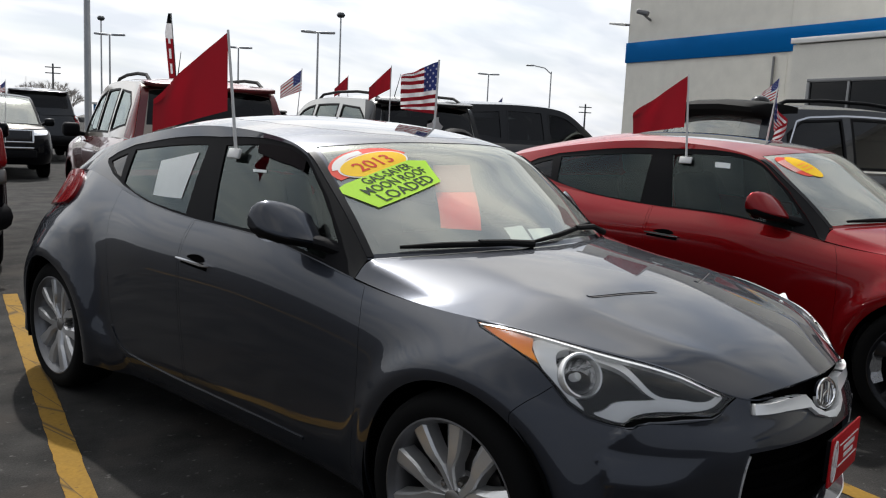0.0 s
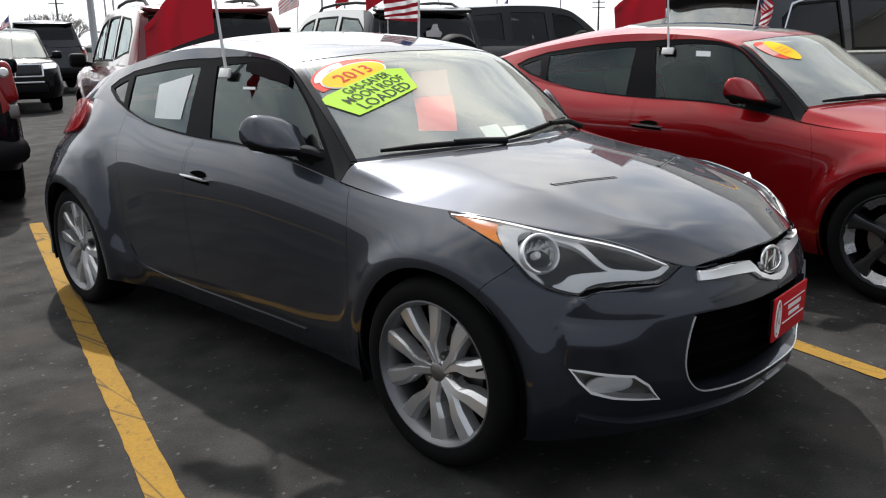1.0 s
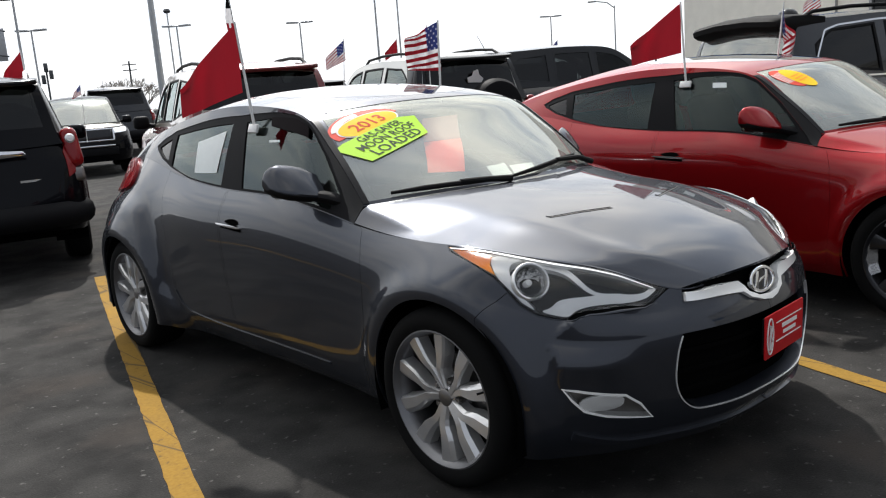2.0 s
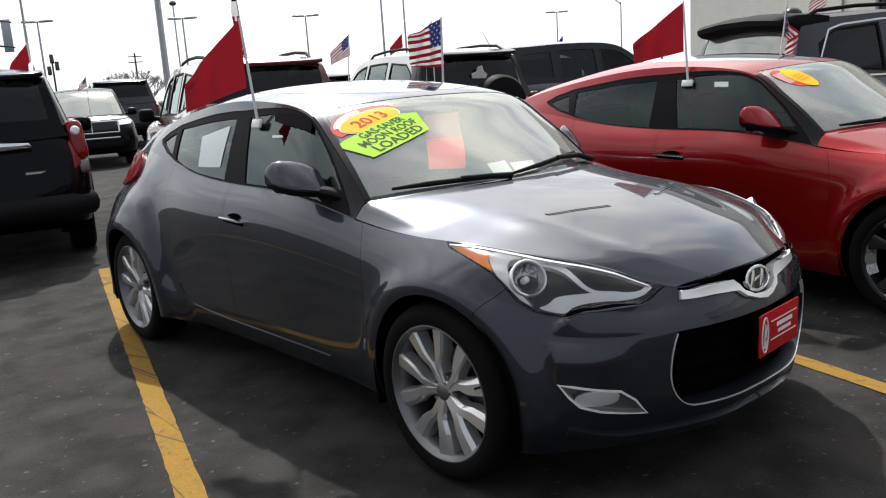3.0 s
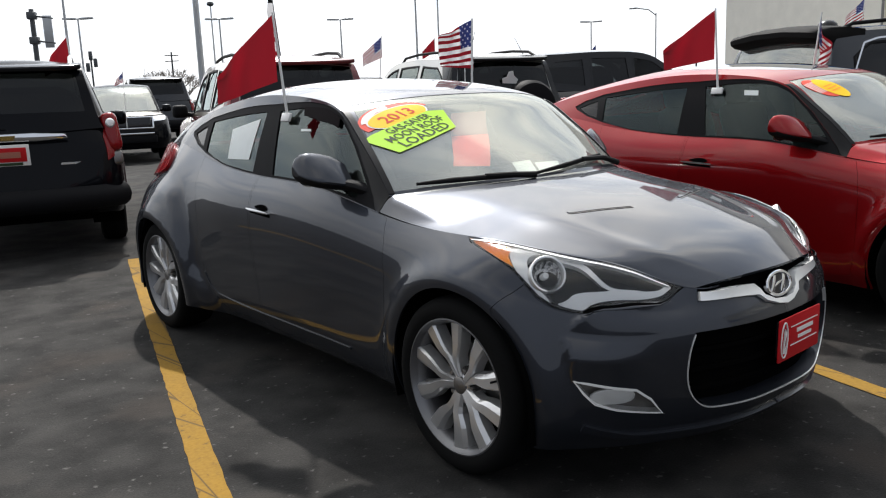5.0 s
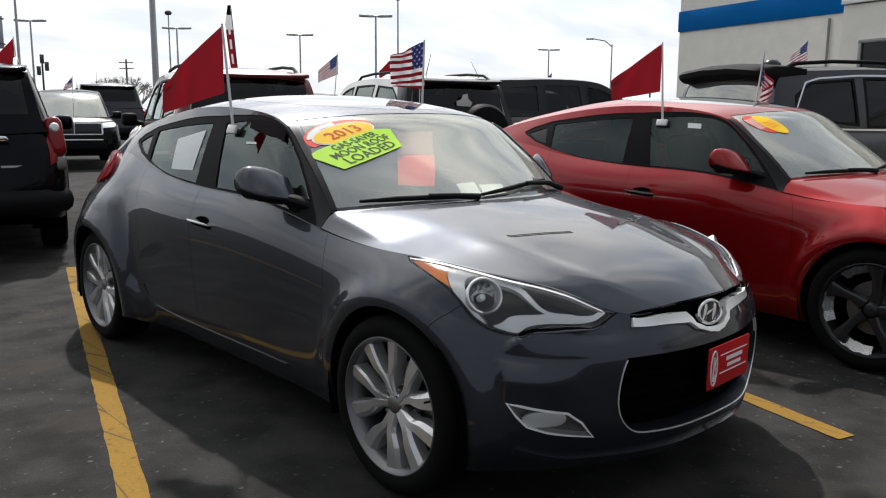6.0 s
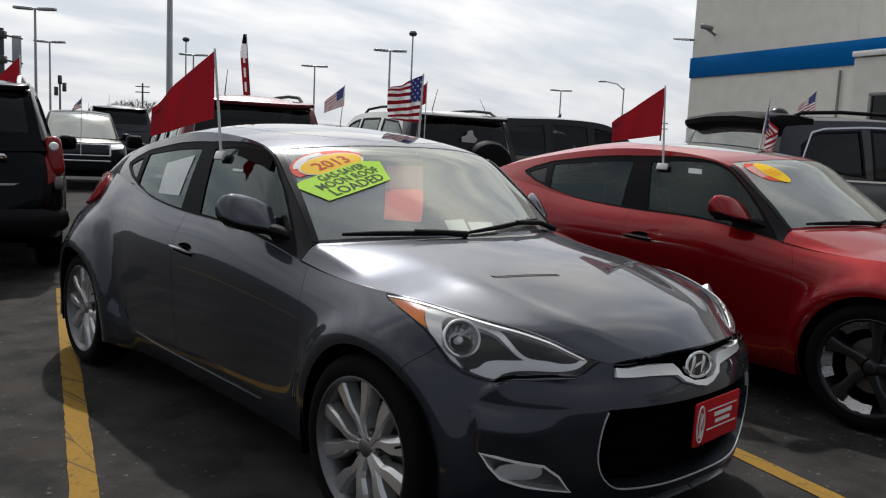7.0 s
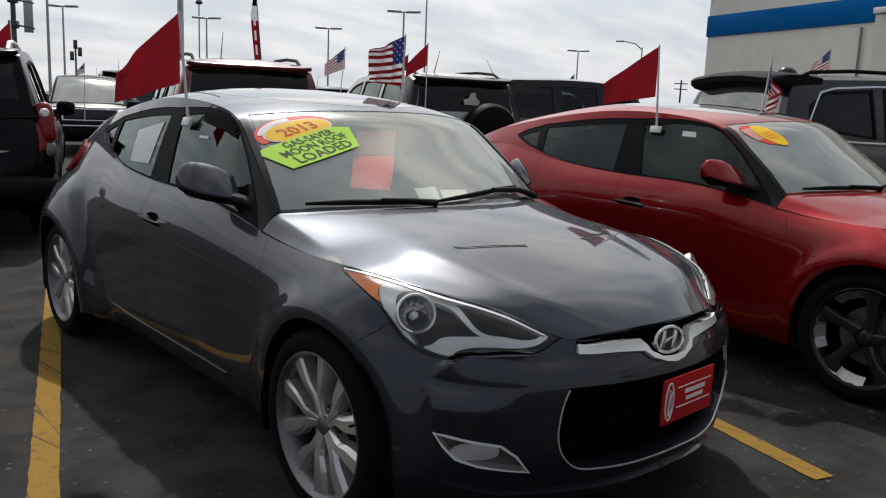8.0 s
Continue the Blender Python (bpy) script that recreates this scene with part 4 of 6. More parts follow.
def ribbon(surface, path, width, scale, close=False):
    """An outline of the given width along a line in a surface's coordinates."""
    p = np.asarray(path, float) * scale
    d = np.gradient(p, axis=0)
    n = np.stack([-d[:, 1], d[:, 0]], 1) / (np.linalg.norm(d, axis=1)[:, None] + 1e-9) * width / 2
    return np.concatenate([p + n, (p - n)[::-1]]) / scale


def wheel(parent, name, where, style):
    """A wheel with its face towards +z of its own axes."""
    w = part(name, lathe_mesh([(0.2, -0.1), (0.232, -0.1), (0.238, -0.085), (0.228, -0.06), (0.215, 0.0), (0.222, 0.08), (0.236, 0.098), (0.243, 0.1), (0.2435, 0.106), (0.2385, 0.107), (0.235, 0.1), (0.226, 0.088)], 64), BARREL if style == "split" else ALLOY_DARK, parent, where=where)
    part("tyre", lathe_mesh([(0.238, -0.1), (0.262, -0.112), (0.29, -0.108), (0.309, -0.094), (0.315, -0.07), (0.316, 0.0), (0.315, 0.07), (0.309, 0.094), (0.29, 0.109), (0.262, 0.113), (0.24, 0.103)], 72), RUBBER, w, "black rubber tyre")
    part("brake_disc", lathe_mesh([(0.06, -0.01), (0.14, -0.01), (0.14, 0.012), (0.06, 0.012)], 40), STEEL, w)
    part("wheel_back", lathe_mesh([(0.0, -0.07), (0.23, -0.07)], 40), VOID, w)
    face = 0.088
    if style == "split":
        for k in range(5):
            for s in (-1, 1):
                path = [(0.03, 8.0, 0.015), (0.08, 9.0, 0.0165), (0.103, 11.0, 0.0185), (0.13, 16.0, 0.0225), (0.152, 18.0, 0.026), (0.192, 18.6, 0.03), (0.239, 18.8, 0.034)]
                bm, rows = bmesh.new(), []
                for i, (r, a, wide) in enumerate(path):
                    ang = radians(126 + 72 * k + s * a)
                    c, t = Vector((math.cos(ang), math.sin(ang), 0)), Vector((-math.sin(ang), math.cos(ang), 0))
                    top = face - 0.004 - 0.16 * max(0, 0.12 - r) ** 1.2 + min(0.008, 0.05 * r)
                    rows.append([bm.verts.new(c * r + t * wide * x + Vector((0, 0, h))) for x, h in ((-1.15, top - 0.05), (-1.0, top - 0.009), (-0.8, top), (0.45, top - 0.004), (1.0, top - 0.016), (1.15, top - 0.05))])
                for a, b in zip(rows, rows[1:]):
                    for i in range(5):
                        bm.faces.new((a[i], a[i + 1], b[i + 1], b[i]))
                part("spoke", bm, SPOKE, w, smooth=False)
    else:
        for k in range(5):
            bm = bmesh.new()
            rows = []
            for i, (r, wide, drop) in enumerate(((0.04, 0.028, 0.012), (0.1, 0.021, 0.01), (0.16, 0.024, 0.004), (0.235, 0.05, 0.0))):
                ang = radians(90 + 72 * k + 5 * i)
                c, t = Vector((math.cos(ang), math.sin(ang), 0)), Vector((-math.sin(ang), math.cos(ang), 0))
                rows.append([bm.verts.new(c * r + t * wide * x + Vector((0, 0, h))) for x, h in ((-1.2, face - drop - 0.04), (-1, face - drop - 0.005), (-0.6, face - drop), (0.6, face - drop), (1, face - drop - 0.005), (1.2, face - drop - 0.04))])
            for a, b in zip(rows, rows[1:]):
                for i in range(5):
                    bm.faces.new((a[i], a[i + 1], b[i + 1], b[i]))
            part("spoke", bm, ALLOY_DARK, w)
            ang = [radians(90 + 72 * k + x) for x in (16, 30, 46, 60)]
            bm = bmesh.new()
            rows = [[bm.verts.new((r * math.cos(a), r * math.sin(a), z)) for r, z in ((0.19, face - 0.035), (0.239, face + 0.012))] for a in ang]
            for a, b in zip(rows, rows[1:]):
                bm.faces.new((a[0], a[1], b[1], b[0]))
            bmesh.ops.solidify(bm, geom=bm.faces[:], thickness=0.012)
            part("rim_insert", bm, ALLOY, w, "bright machined rim insert", smooth=False)
    part("wheel_hub", lathe_mesh([(0.0, face - 0.018), (0.03, face - 0.018), (0.04, face - 0.024), (0.044, face - 0.04), (0.07, face - 0.046), (0.074, face - 0.07)], 40), ALLOY if style == "split" else ALLOY_DARK, w)
    part("centre_cap", lathe_mesh([(0.0, face - 0.008), (0.026, face - 0.009), (0.031, face - 0.012), (0.032, face - 0.02)], 32), STEEL if style == "split" else ALLOY_DARK, w, "grey wheel centre cap" if style == "split" else "")
    for k in range(5):
        a = radians(90 + 72 * k)
        part("lug_nut", lathe_mesh([(0, face - 0.016), (0.006, face - 0.016), (0.0085, face - 0.02), (0.0085, face - 0.034), (0.0125, face - 0.034), (0.0125, face - 0.028), (0.0145, face - 0.026), (0.0145, face - 0.05)], 14, pose(0.057 * math.cos(a), 0.057 * math.sin(a), 0)), STEEL if style == "split" else ALLOY_DARK, w)
    a = radians(252)
    part("tyre_valve", rod_mesh((0.218 * math.cos(a), 0.218 * math.sin(a), face), (0.205 * math.cos(a), 0.205 * math.sin(a), face + 0.02), 0.004), TRIM, w)
    return w


def seat_mesh(m):
    bm = bmesh.new()
    add_box(bm, (0.5, 0.5, 0.16), m @ pose(0, 0, 0.3, -6), 0.06, 3)
    add_box(bm, (0.48, 0.14, 0.6), m @ pose(0, 0.3, 0.62, -16), 0.06, 3)
    add_box(bm, (0.26, 0.09, 0.18), m @ pose(0, 0.42, 0.99, -12), 0.04, 3)
    return bm


def mirror_thing(parent, side, paint):
    """A door mirror on its foot."""
    def at(x, y, z):
        return (side * x, y, z)
    bm = bmesh.new()
    rows = []
    around = np.linspace(0, 2 * math.pi, 40, endpoint=False)
    stations = np.array([(0, 0.5, 0.72, -0.012), (0.12, 0.72, 0.86, -0.008), (0.3, 0.92, 0.97, -0.002), (0.5, 1.0, 1.0, 0.003), (0.7, 1.0, 0.98, 0.006), (0.85, 0.9, 0.86, 0.007), (0.95, 0.7, 0.62, 0.006), (1.0, 0.4, 0.3, 0.004)])
    for t in (0, 0.06, 0.12, 0.2, 0.3, 0.4, 0.5, 0.6, 0.7, 0.78, 0.85, 0.9, 0.95, 0.98, 1.0):
        deep, tall, lift = (np.interp(t, stations[:, 0], stations[:, k]) for k in (1, 2, 3))
        c = Vector((0.74 + 0.185 * t, -0.555 + 0.1 * t, 1.0 + 0.02 * t + lift))
        ring = []
        for a in around:
            ca, sa = math.cos(a), math.sin(a)
            bend = 0.62 if ca > 0 and sa > 0 else 0.8
            ca, sa = math.copysign(abs(ca) ** bend, ca), math.copysign(abs(sa) ** bend, sa)
            up = sa * (1 if sa > 0 else 0.72)
            ring.append(bm.verts.new((side * c.x, c.y - 0.1 * deep * ca * (1 if ca > 0 else 0.25) + 0.062 * tall * max(up, -0.2) * max(ca, 0), c.z - 0.02 * deep * max(ca, 0) + 0.078 * tall * up)))
        rows.append(ring)
    for a, b in zip(rows, rows[1:]):
        for k in range(40):
            f = bm.faces.new((a[k], a[(k + 1) % 40], b[(k + 1) % 40], b[k]))
            f.material_index = 1 if 19 <= k <= 37 else 0
    bm.faces.new(rows[0]).material_index = 1
    bm.faces.new(rows[-1])
    m = part("door_mirror", bm, [paint, TRIM], parent, "painted door mirror with black underside")
    part("mirror_foot", tube_mesh([at(0.69, -0.66, 0.935), at(0.735, -0.62, 0.955), at(0.79, -0.575, 0.972)], [0.05, 0.042, 0.04], 10, 0.6), TRIM, m)
    part("mirror_pane", slab_mesh(rounded([(-0.075, -0.05), (0.075, -0.05), (0.085, 0.03), (0.05, 0.06), (-0.07, 0.055)], 2), 0.004, Matrix.Translation(at(0.84, -0.478, 1.012)) @ pose(0, 0, 0, -90, 0, side * 8)), CHROME, m)
    return m


def hatchback(where, paint, style, label, tint=None, name="hatchback_car"):
    car = thing(name, where, label, "car", "parked cars")
    both = (-1, 1)
    # painted shell
    for s in both:
        holes = [*ARCHES, BUMPER_EDGE, LAMP_EDGE, DOOR_EDGE, BACK_DOOR_EDGE, TAIL_EDGE]
        sheet("body_side", skin, SKIN, [(0.3, 0.0), (TURN, 0.0), (TURN, 1.0), (0.3, 1.0)], holes, paint, car, 0.026, side=s)
        sheet("cabin_side", cabin, CABIN, [(0.0, 0.0), (1, 0), (1, 1), (0, 1)], [DLO_EDGE], paint, car, 0.026, side=s)
        sheet("front_door", skin, SKIN, shrunk(np.array(DOOR_EDGE) * SKIN, 0.0016) / SKIN, [], paint, car, 0.026, side=s)
        sheet("rear_door", skin, SKIN, shrunk(np.array(BACK_DOOR_EDGE) * SKIN, 0.0014) / SKIN, [], paint, car, 0.026, side=s)
        sheet("window_trim", cabin, CABIN, shrunk(np.array(DLO_EDGE) * CABIN, 0.001) / CABIN, [FRONT_PANE, BACK_PANE, QUARTER_PANE], TRIM, car, 0.026, off=-0.003, side=s, label="black window surround")
        for pane, what, tint in ((FRONT_PANE, "door_window", tint or DOOR_GLASS), (BACK_PANE, "rear_door_window", tint or DOOR_GLASS), (QUARTER_PANE, "quarter_window", PRIVACY_GLASS)):
            sheet(what, cabin, CABIN, pane, [], tint, car, 0.04, off=-0.008, lip=0, side=s, label="tinted side glass")
        sheet("front_bumper", skin, SKIN, shrunk(np.array(BUMPER_EDGE) * SKIN, 0.002) / SKIN, [ARCHES[0], SLOT_EDGE, GRILLE_EDGE, FOG_EDGE], paint, car, 0.015, side=s, lip=0.055)
        # near-black sheet added behind the openings as their shade
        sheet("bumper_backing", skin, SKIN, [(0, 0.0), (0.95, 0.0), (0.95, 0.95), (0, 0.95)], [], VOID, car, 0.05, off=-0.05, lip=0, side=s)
        # lamps
        lamp = sheet("headlight", skin, SKIN, LAMP_EDGE, [], LAMP_GREY, car, 0.025, off=-0.068, lip=0, side=s, label="swept-back headlight behind a clear cover")
        sheet("lamp_rim", skin, SKIN, LAMP_EDGE, [shrunk(np.array(LAMP_EDGE) * SKIN, 0.011) / SKIN], VOID, lamp, 0.02, off=-0.002, lip=0.068, side=s)
        sheet("lens_cover", skin, SKIN, shrunk(np.array(LAMP_EDGE) * SKIN, 0.004) / SKIN, [], LAMP_CLEAR, lamp, 0.025, off=0.0, lip=0, side=s)
        sheet("turn_signal", skin, SKIN, AMBER_EDGE, [], AMBER, lamp, 0.02, off=-0.002, lip=0.02, side=s, label="orange turn signal reflector")
        sheet("chrome_bezel", skin, SKIN, rounded(WHITE_EDGE, 2), [], LAMP_WHITE, lamp, 0.015, off=-0.006, lip=0.025, side=s)
        sheet("chrome_strip", skin, SKIN, rounded(CHROME_EDGE, 2), [], LAMP_WHITE, lamp, 0.015, off=-0.005, lip=0.02, side=s)
        sheet("chrome_curl", skin, SKIN, rounded(CURL_EDGE, 2), [], LAMP_WHITE, lamp, 0.01, off=-0.012, lip=0.015, side=s)
        top = dense(np.array([(1.245, 0.955), (1.0, 0.96), (0.8, 0.962), (0.6, 0.958), (0.49, 0.948)]), 0.03, False)
        sheet("top_strip", skin, SKIN, ribbon(skin, top, 0.009, np.array(SKIN)), [], SATIN, lamp, 0.01, off=0.0025, lip=0.012, side=s)
        c, n = surface_place(skin, 0.905, 0.81, s, -0.016)
        aim = (n * 1.3 + Vector((0, -1, 0.05))).normalized()
        turn = Matrix.Translation(c) @ aim.to_track_quat("Z", "Y").to_matrix().to_4x4()
        part("projector_ring", lathe_mesh([(0.056, -0.04), (0.061, 0.006), (0.058, 0.012), (0.053, 0.011), (0.05, 0.0), (0.046, -0.022)], 36, turn, True), SATIN, lamp)
        part("lamp_bulb_bowl", lathe_mesh([(0.0, -0.052), (0.016, -0.05), (0.03, -0.042), (0.04, -0.028), (0.048, -0.004)], 14, turn), REFLECTOR, lamp, smooth=False)
        part("bulb_shield", lathe_mesh([(0.0, -0.012), (0.009, -0.013), (0.012, -0.018), (0.012, -0.05)], 18, turn), LAMP_WHITE, lamp)
        fog = sheet("fog_lamp", skin, SKIN, FOG_EDGE, [], STEEL, car, 0.02, off=-0.03, lip=0, side=s, label="fog lamp in a silver-edged frame")
        sheet("fog_frame", skin, SKIN, FOG_EDGE, [shrunk(np.array(FOG_EDGE) * SKIN, 0.0055) / SKIN], LAMP_WHITE, fog, 0.012, off=0.002, lip=0.035, side=s)
        c, n = surface_place(skin, 0.69, 0.29, s, -0.018)
        turn = Matrix.Translation(c) @ n.to_track_quat("Z", "Y").to_matrix().to_4x4()
        part("fog_reflector", slab_mesh(rounded([(-0.08, -0.026), (0.065, -0.03), (0.075, 0.022), (-0.065, 0.026)], 2), 0.012, turn, 0.004), LAMP_WHITE, fog)
        sheet("fog_cover", skin, SKIN, shrunk(np.array(FOG_EDGE) * SKIN, 0.006) / SKIN, [], LAMP_CLEAR, fog, 0.02, off=0.0, lip=0, side=s)
        sheet("tail_lamp", skin, SKIN, TAIL_EDGE, [], TAIL_RED, car, 0.02, off=0.016, lip=0.03, side=s, label="glossy red tail lamp")
        # front openings; their shade is put into near-black sheets and slats
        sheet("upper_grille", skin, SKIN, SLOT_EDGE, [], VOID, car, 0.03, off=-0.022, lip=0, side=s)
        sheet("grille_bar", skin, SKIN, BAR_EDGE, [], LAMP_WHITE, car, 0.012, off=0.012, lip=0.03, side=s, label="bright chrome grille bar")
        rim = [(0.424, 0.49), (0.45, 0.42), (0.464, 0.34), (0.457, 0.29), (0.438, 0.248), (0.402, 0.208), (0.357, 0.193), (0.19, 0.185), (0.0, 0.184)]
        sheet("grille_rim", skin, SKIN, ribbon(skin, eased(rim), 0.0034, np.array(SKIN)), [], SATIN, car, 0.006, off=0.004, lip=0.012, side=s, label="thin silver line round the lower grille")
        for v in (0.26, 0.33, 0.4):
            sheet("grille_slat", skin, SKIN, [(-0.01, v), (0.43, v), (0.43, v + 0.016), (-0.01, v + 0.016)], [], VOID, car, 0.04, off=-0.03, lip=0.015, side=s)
        sheet("bumper_lip", skin, SKIN, ribbon(skin, dense(np.array([(0.0, 0.06), (0.4, 0.06), (0.62, 0.09), (0.78, 0.16)]), 0.03, False), 0.03, np.array(SKIN)), [], paint, car, 0.02, off=0.012, lip=0.02, side=s)
        sill = dense(np.array([(2.02, 0.208), (2.37, 0.195), (2.78, 0.195), (3.28, 0.196), (3.36, 0.225), (3.41, 0.28)]), 0.04, False)
        sheet("sill_moulding", skin, SKIN, ribbon(skin, sill, 0.007, np.array(SKIN)), [], paint, car, 0.012, off=0.005, lip=0.008, side=s)
        # handles
        h = sheet("door_handle", skin, SKIN, rounded([(2.585, 0.685), (2.585, 0.702), (2.8, 0.715), (2.8, 0.7)], 2), [], CHROME, car, 0.015, off=0.022, lip=0.02, side=s, label="chrome-topped door handle")
        # flat dark sheets on the door paint the shade round the handle
        sheet("handle_gap_shade", skin, SKIN, [(2.6, 0.664), (2.6, 0.683), (2.79, 0.697), (2.79, 0.68)], [], VOID, h, 0.02, off=0.0015, lip=0, side=s)
        sheet("handle_cup_shade", skin, SKIN, rounded([(2.62, 0.7), (2.63, 0.742), (2.7, 0.752), (2.775, 0.718)], 2), [], VOID, h, 0.02, off=0.0015, lip=0, side=s)
        mirror_thing(car, s, paint)
        # black windscreen pillars
        sheet("screen_pillar", cabin, CABIN, [(0.0, 0.02), (0.022, 0.06), (0.05, 0.4), (0.098, 0.665), (0.173, 0.885), (0.27, 0.965), (0.31, 0.999), (0.0, 0.999)], [], PILLAR, car, 0.03, off=0.004, lip=0.006, side=s, label="black windscreen pillar")
        sheet("pillar_edge", roof, ROOF, [(0.972, 0.005), (0.999, 0.005), (0.999, 0.3), (0.962, 0.3), (0.965, 0.15)] if s > 0 else [(-0.972, 0.005), (-0.999, 0.005), (-0.999, 0.3), (-0.962, 0.3), (-0.965, 0.15)], [], PILLAR, car, 0.03, off=0.004, lip=0.006, side=1)
        # wheels and wells
        for hub in HUBS:
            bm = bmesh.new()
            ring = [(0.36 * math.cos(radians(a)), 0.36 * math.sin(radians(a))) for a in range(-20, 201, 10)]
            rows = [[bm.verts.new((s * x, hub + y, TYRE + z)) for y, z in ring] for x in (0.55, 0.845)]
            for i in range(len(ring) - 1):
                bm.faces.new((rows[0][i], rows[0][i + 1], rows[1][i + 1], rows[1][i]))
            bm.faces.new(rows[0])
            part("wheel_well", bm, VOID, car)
            wheel(car, "wheel", pose(s * 0.745, hub, TYRE, 0, s * 90, 0) @ pose(0, 0, 0, 0, 0, 37 if hub < 0 else 50), style)
    # bonnet, roof and panes
    sheet("hood", hood, HOOD, [(-1, 0.0), (1, 0.0), (1, 0.4), (1, 0.8), (1, 0.992), (0.6, 0.992), (0, 0.992), (-0.6, 0.992), (-1, 0.992), (-1, 0.8), (-1, 0.4)], [], paint, car, 0.024, off=0.0, lip=0.014, side=1)
    sheet("roof_panel", roof, ROOF, [(-1, 0.0), (1, 0.0), (1, 0.5), (1, 1), (-1, 1), (-1, 0.5)], [SCREEN_EDGE, HATCH_EDGE, SUNROOF_EDGE], paint, car, 0.03, side=1)
    screen = sheet("windscreen", roof, ROOF, shrunk(np.array(SCREEN_EDGE) * ROOF, 0.002) / ROOF, [], SCREEN_GLASS, car, 0.05, off=-0.002, lip=0, side=1, label="greenish windscreen reflecting the sky")
    screen.visible_shadow = False
    sheet("screen_border", roof, ROOF, shrunk(np.array(SCREEN_EDGE) * ROOF, 0.003) / ROOF, [shrunk(np.array(SCREEN_EDGE) * ROOF, 0.028) / ROOF], TRIM, car, 0.04, off=-0.007, lip=0, side=1)
    sheet("sunroof", roof, ROOF, shrunk(np.array(SUNROOF_EDGE) * ROOF, 0.004) / ROOF, [], SUNROOF_GLASS, car, 0.05, off=0.0, side=1, label="dark glass sunroof")
    sheet("rear_window", roof, ROOF, shrunk(np.array(HATCH_EDGE) * ROOF, 0.003) / ROOF, [], PRIVACY_GLASS, car, 0.05, off=-0.002, lip=0, side=1)
    sheet("cowl", hood, HOOD, [(-0.9, 0.96), (0.9, 0.96), (0.88, 1.0), (-0.88, 1.0)], [], TRIM, car, 0.04, off=-0.02, lip=0.02, side=1)
    # floor and cabin
    part("underbody", box_mesh((1.3, 3.3, 0.06), pose(0, 0, 0.2), 0.02), VOID, car)
    part("cabin_floor", box_mesh((1.4, 2.7, 0.3), pose(0, 0.35, 0.4), 0.05), SEAT, car)
    part("engine_bay", box_mesh((0.96, 1.1, 0.4), pose(0, -1.3, 0.42), 0.05), VOID, car)
    bm = box_mesh((1.36, 0.5, 0.26), pose(0, -0.62, 0.78, 14), 0.08, 3)
    part("dashboard", bm, DASH, car, "dark plastic dashboard")
    part("steering_wheel", lathe_mesh([(0.17, -0.015), (0.19, 0.0), (0.17, 0.015), (0.155, 0.0)], 32, pose(0.36, -0.33, 0.86, 65), True), DASH, car)
    for x in (-0.36, 0.36):
        part("front_seat", seat_mesh(pose(x, 0.1, 0.22)), SEAT, car, "dark cloth front seat")
    bm = add_box(bmesh.new(), (1.2, 0.45, 0.16), pose(0, 0.85, 0.52), 0.06, 3)
    add_box(bm, (1.2, 0.14, 0.55), pose(0, 1.12, 0.8, -20), 0.06, 3)
    part("rear_seat", bm, SEAT, car)
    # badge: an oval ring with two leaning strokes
    turn = pose(0, -2.028, 0.643, 76)
    bm = bmesh.new()
    oval = lambda k, a, b: (a * math.cos(2 * math.pi * k / 40), b * math.sin(2 * math.pi * k / 40))
    rows = [[bm.verts.new(turn @ Vector((*oval(k, a, b), h))) for a, b, h in ((0.082, 0.044, 0), (0.082, 0.044, 0.01), (0.078, 0.041, 0.013), (0.07, 0.035, 0.013), (0.068, 0.033, 0.01), (0.068, 0.033, 0))] for k in range(40)]
    for k in range(40):
        for i in range(5):
            bm.faces.new((rows[k][i], rows[k][i + 1], rows[(k + 1) % 40][i + 1], rows[(k + 1) % 40][i]))
    badge = part("badge", bm, CHROME, car, "oval chrome badge on the nose")
    part("badge_plate", slab_mesh([oval(k, 0.078, 0.041) for k in range(40)], 0.004, turn), GLOSS_BLACK, badge)
    for line in ([(-0.054, -0.02), (-0.034, -0.028), (-0.006, 0.029), (-0.024, 0.03)], [(0.054, 0.02), (0.034, 0.028), (0.006, -0.029), (0.024, -0.03)], [(-0.032, -0.01), (-0.012, 0.004), (0.032, 0.01), (0.012, -0.004)]):
        part("badge_stroke", slab_mesh(line, 0.009, turn, 0.002), CHROME, badge)
    # wipers
    def rest(a, b, off):
        p, n = surface_place(roof, abs(a), b, 1 if a > 0 else -1, off)
        return p
    for arm, blade in (([(-0.2, 0.0), (-0.34, 0.008), (-0.5, 0.014)], [(-0.86, 0.018), (-0.68, 0.016), (-0.48, 0.012), (-0.26, 0.006)]), ([(0.82, 0.004), (0.6, 0.026), (0.3, 0.03)], [(-0.18, 0.008), (0.08, 0.02), (0.35, 0.032), (0.62, 0.04)])):
        w = part("wiper", tube_mesh([rest(a, b, 0.022) for a, b in arm], [0.014, 0.012, 0.01], 8), BLADE, car, "black windscreen wiper")
        part("wiper_blade", tube_mesh([rest(a, b, 0.016) for a, b in blade], [0.005, 0.009, 0.009, 0.006], 8, 1.2), BLADE, w)
    # slotted vents in the bonnet
    for s in both:
        line = dense(np.array([(s * -0.535, 0.588), (s * -0.37, 0.578), (s * -0.2, 0.562)]), 0.03, False)
        sheet("hood_vent", hood, HOOD, ribbon(hood, line, 0.0024, np.array(HOOD)), [], STEEL, car, 0.01, off=0.002, lip=0.004, side=1)
        sheet("vent_lip", hood, HOOD, ribbon(hood, line + [0, 0.011], 0.012, np.array(HOOD)), [], paint, car, 0.01, off=0.0025, lip=0.005, side=1)
    return car


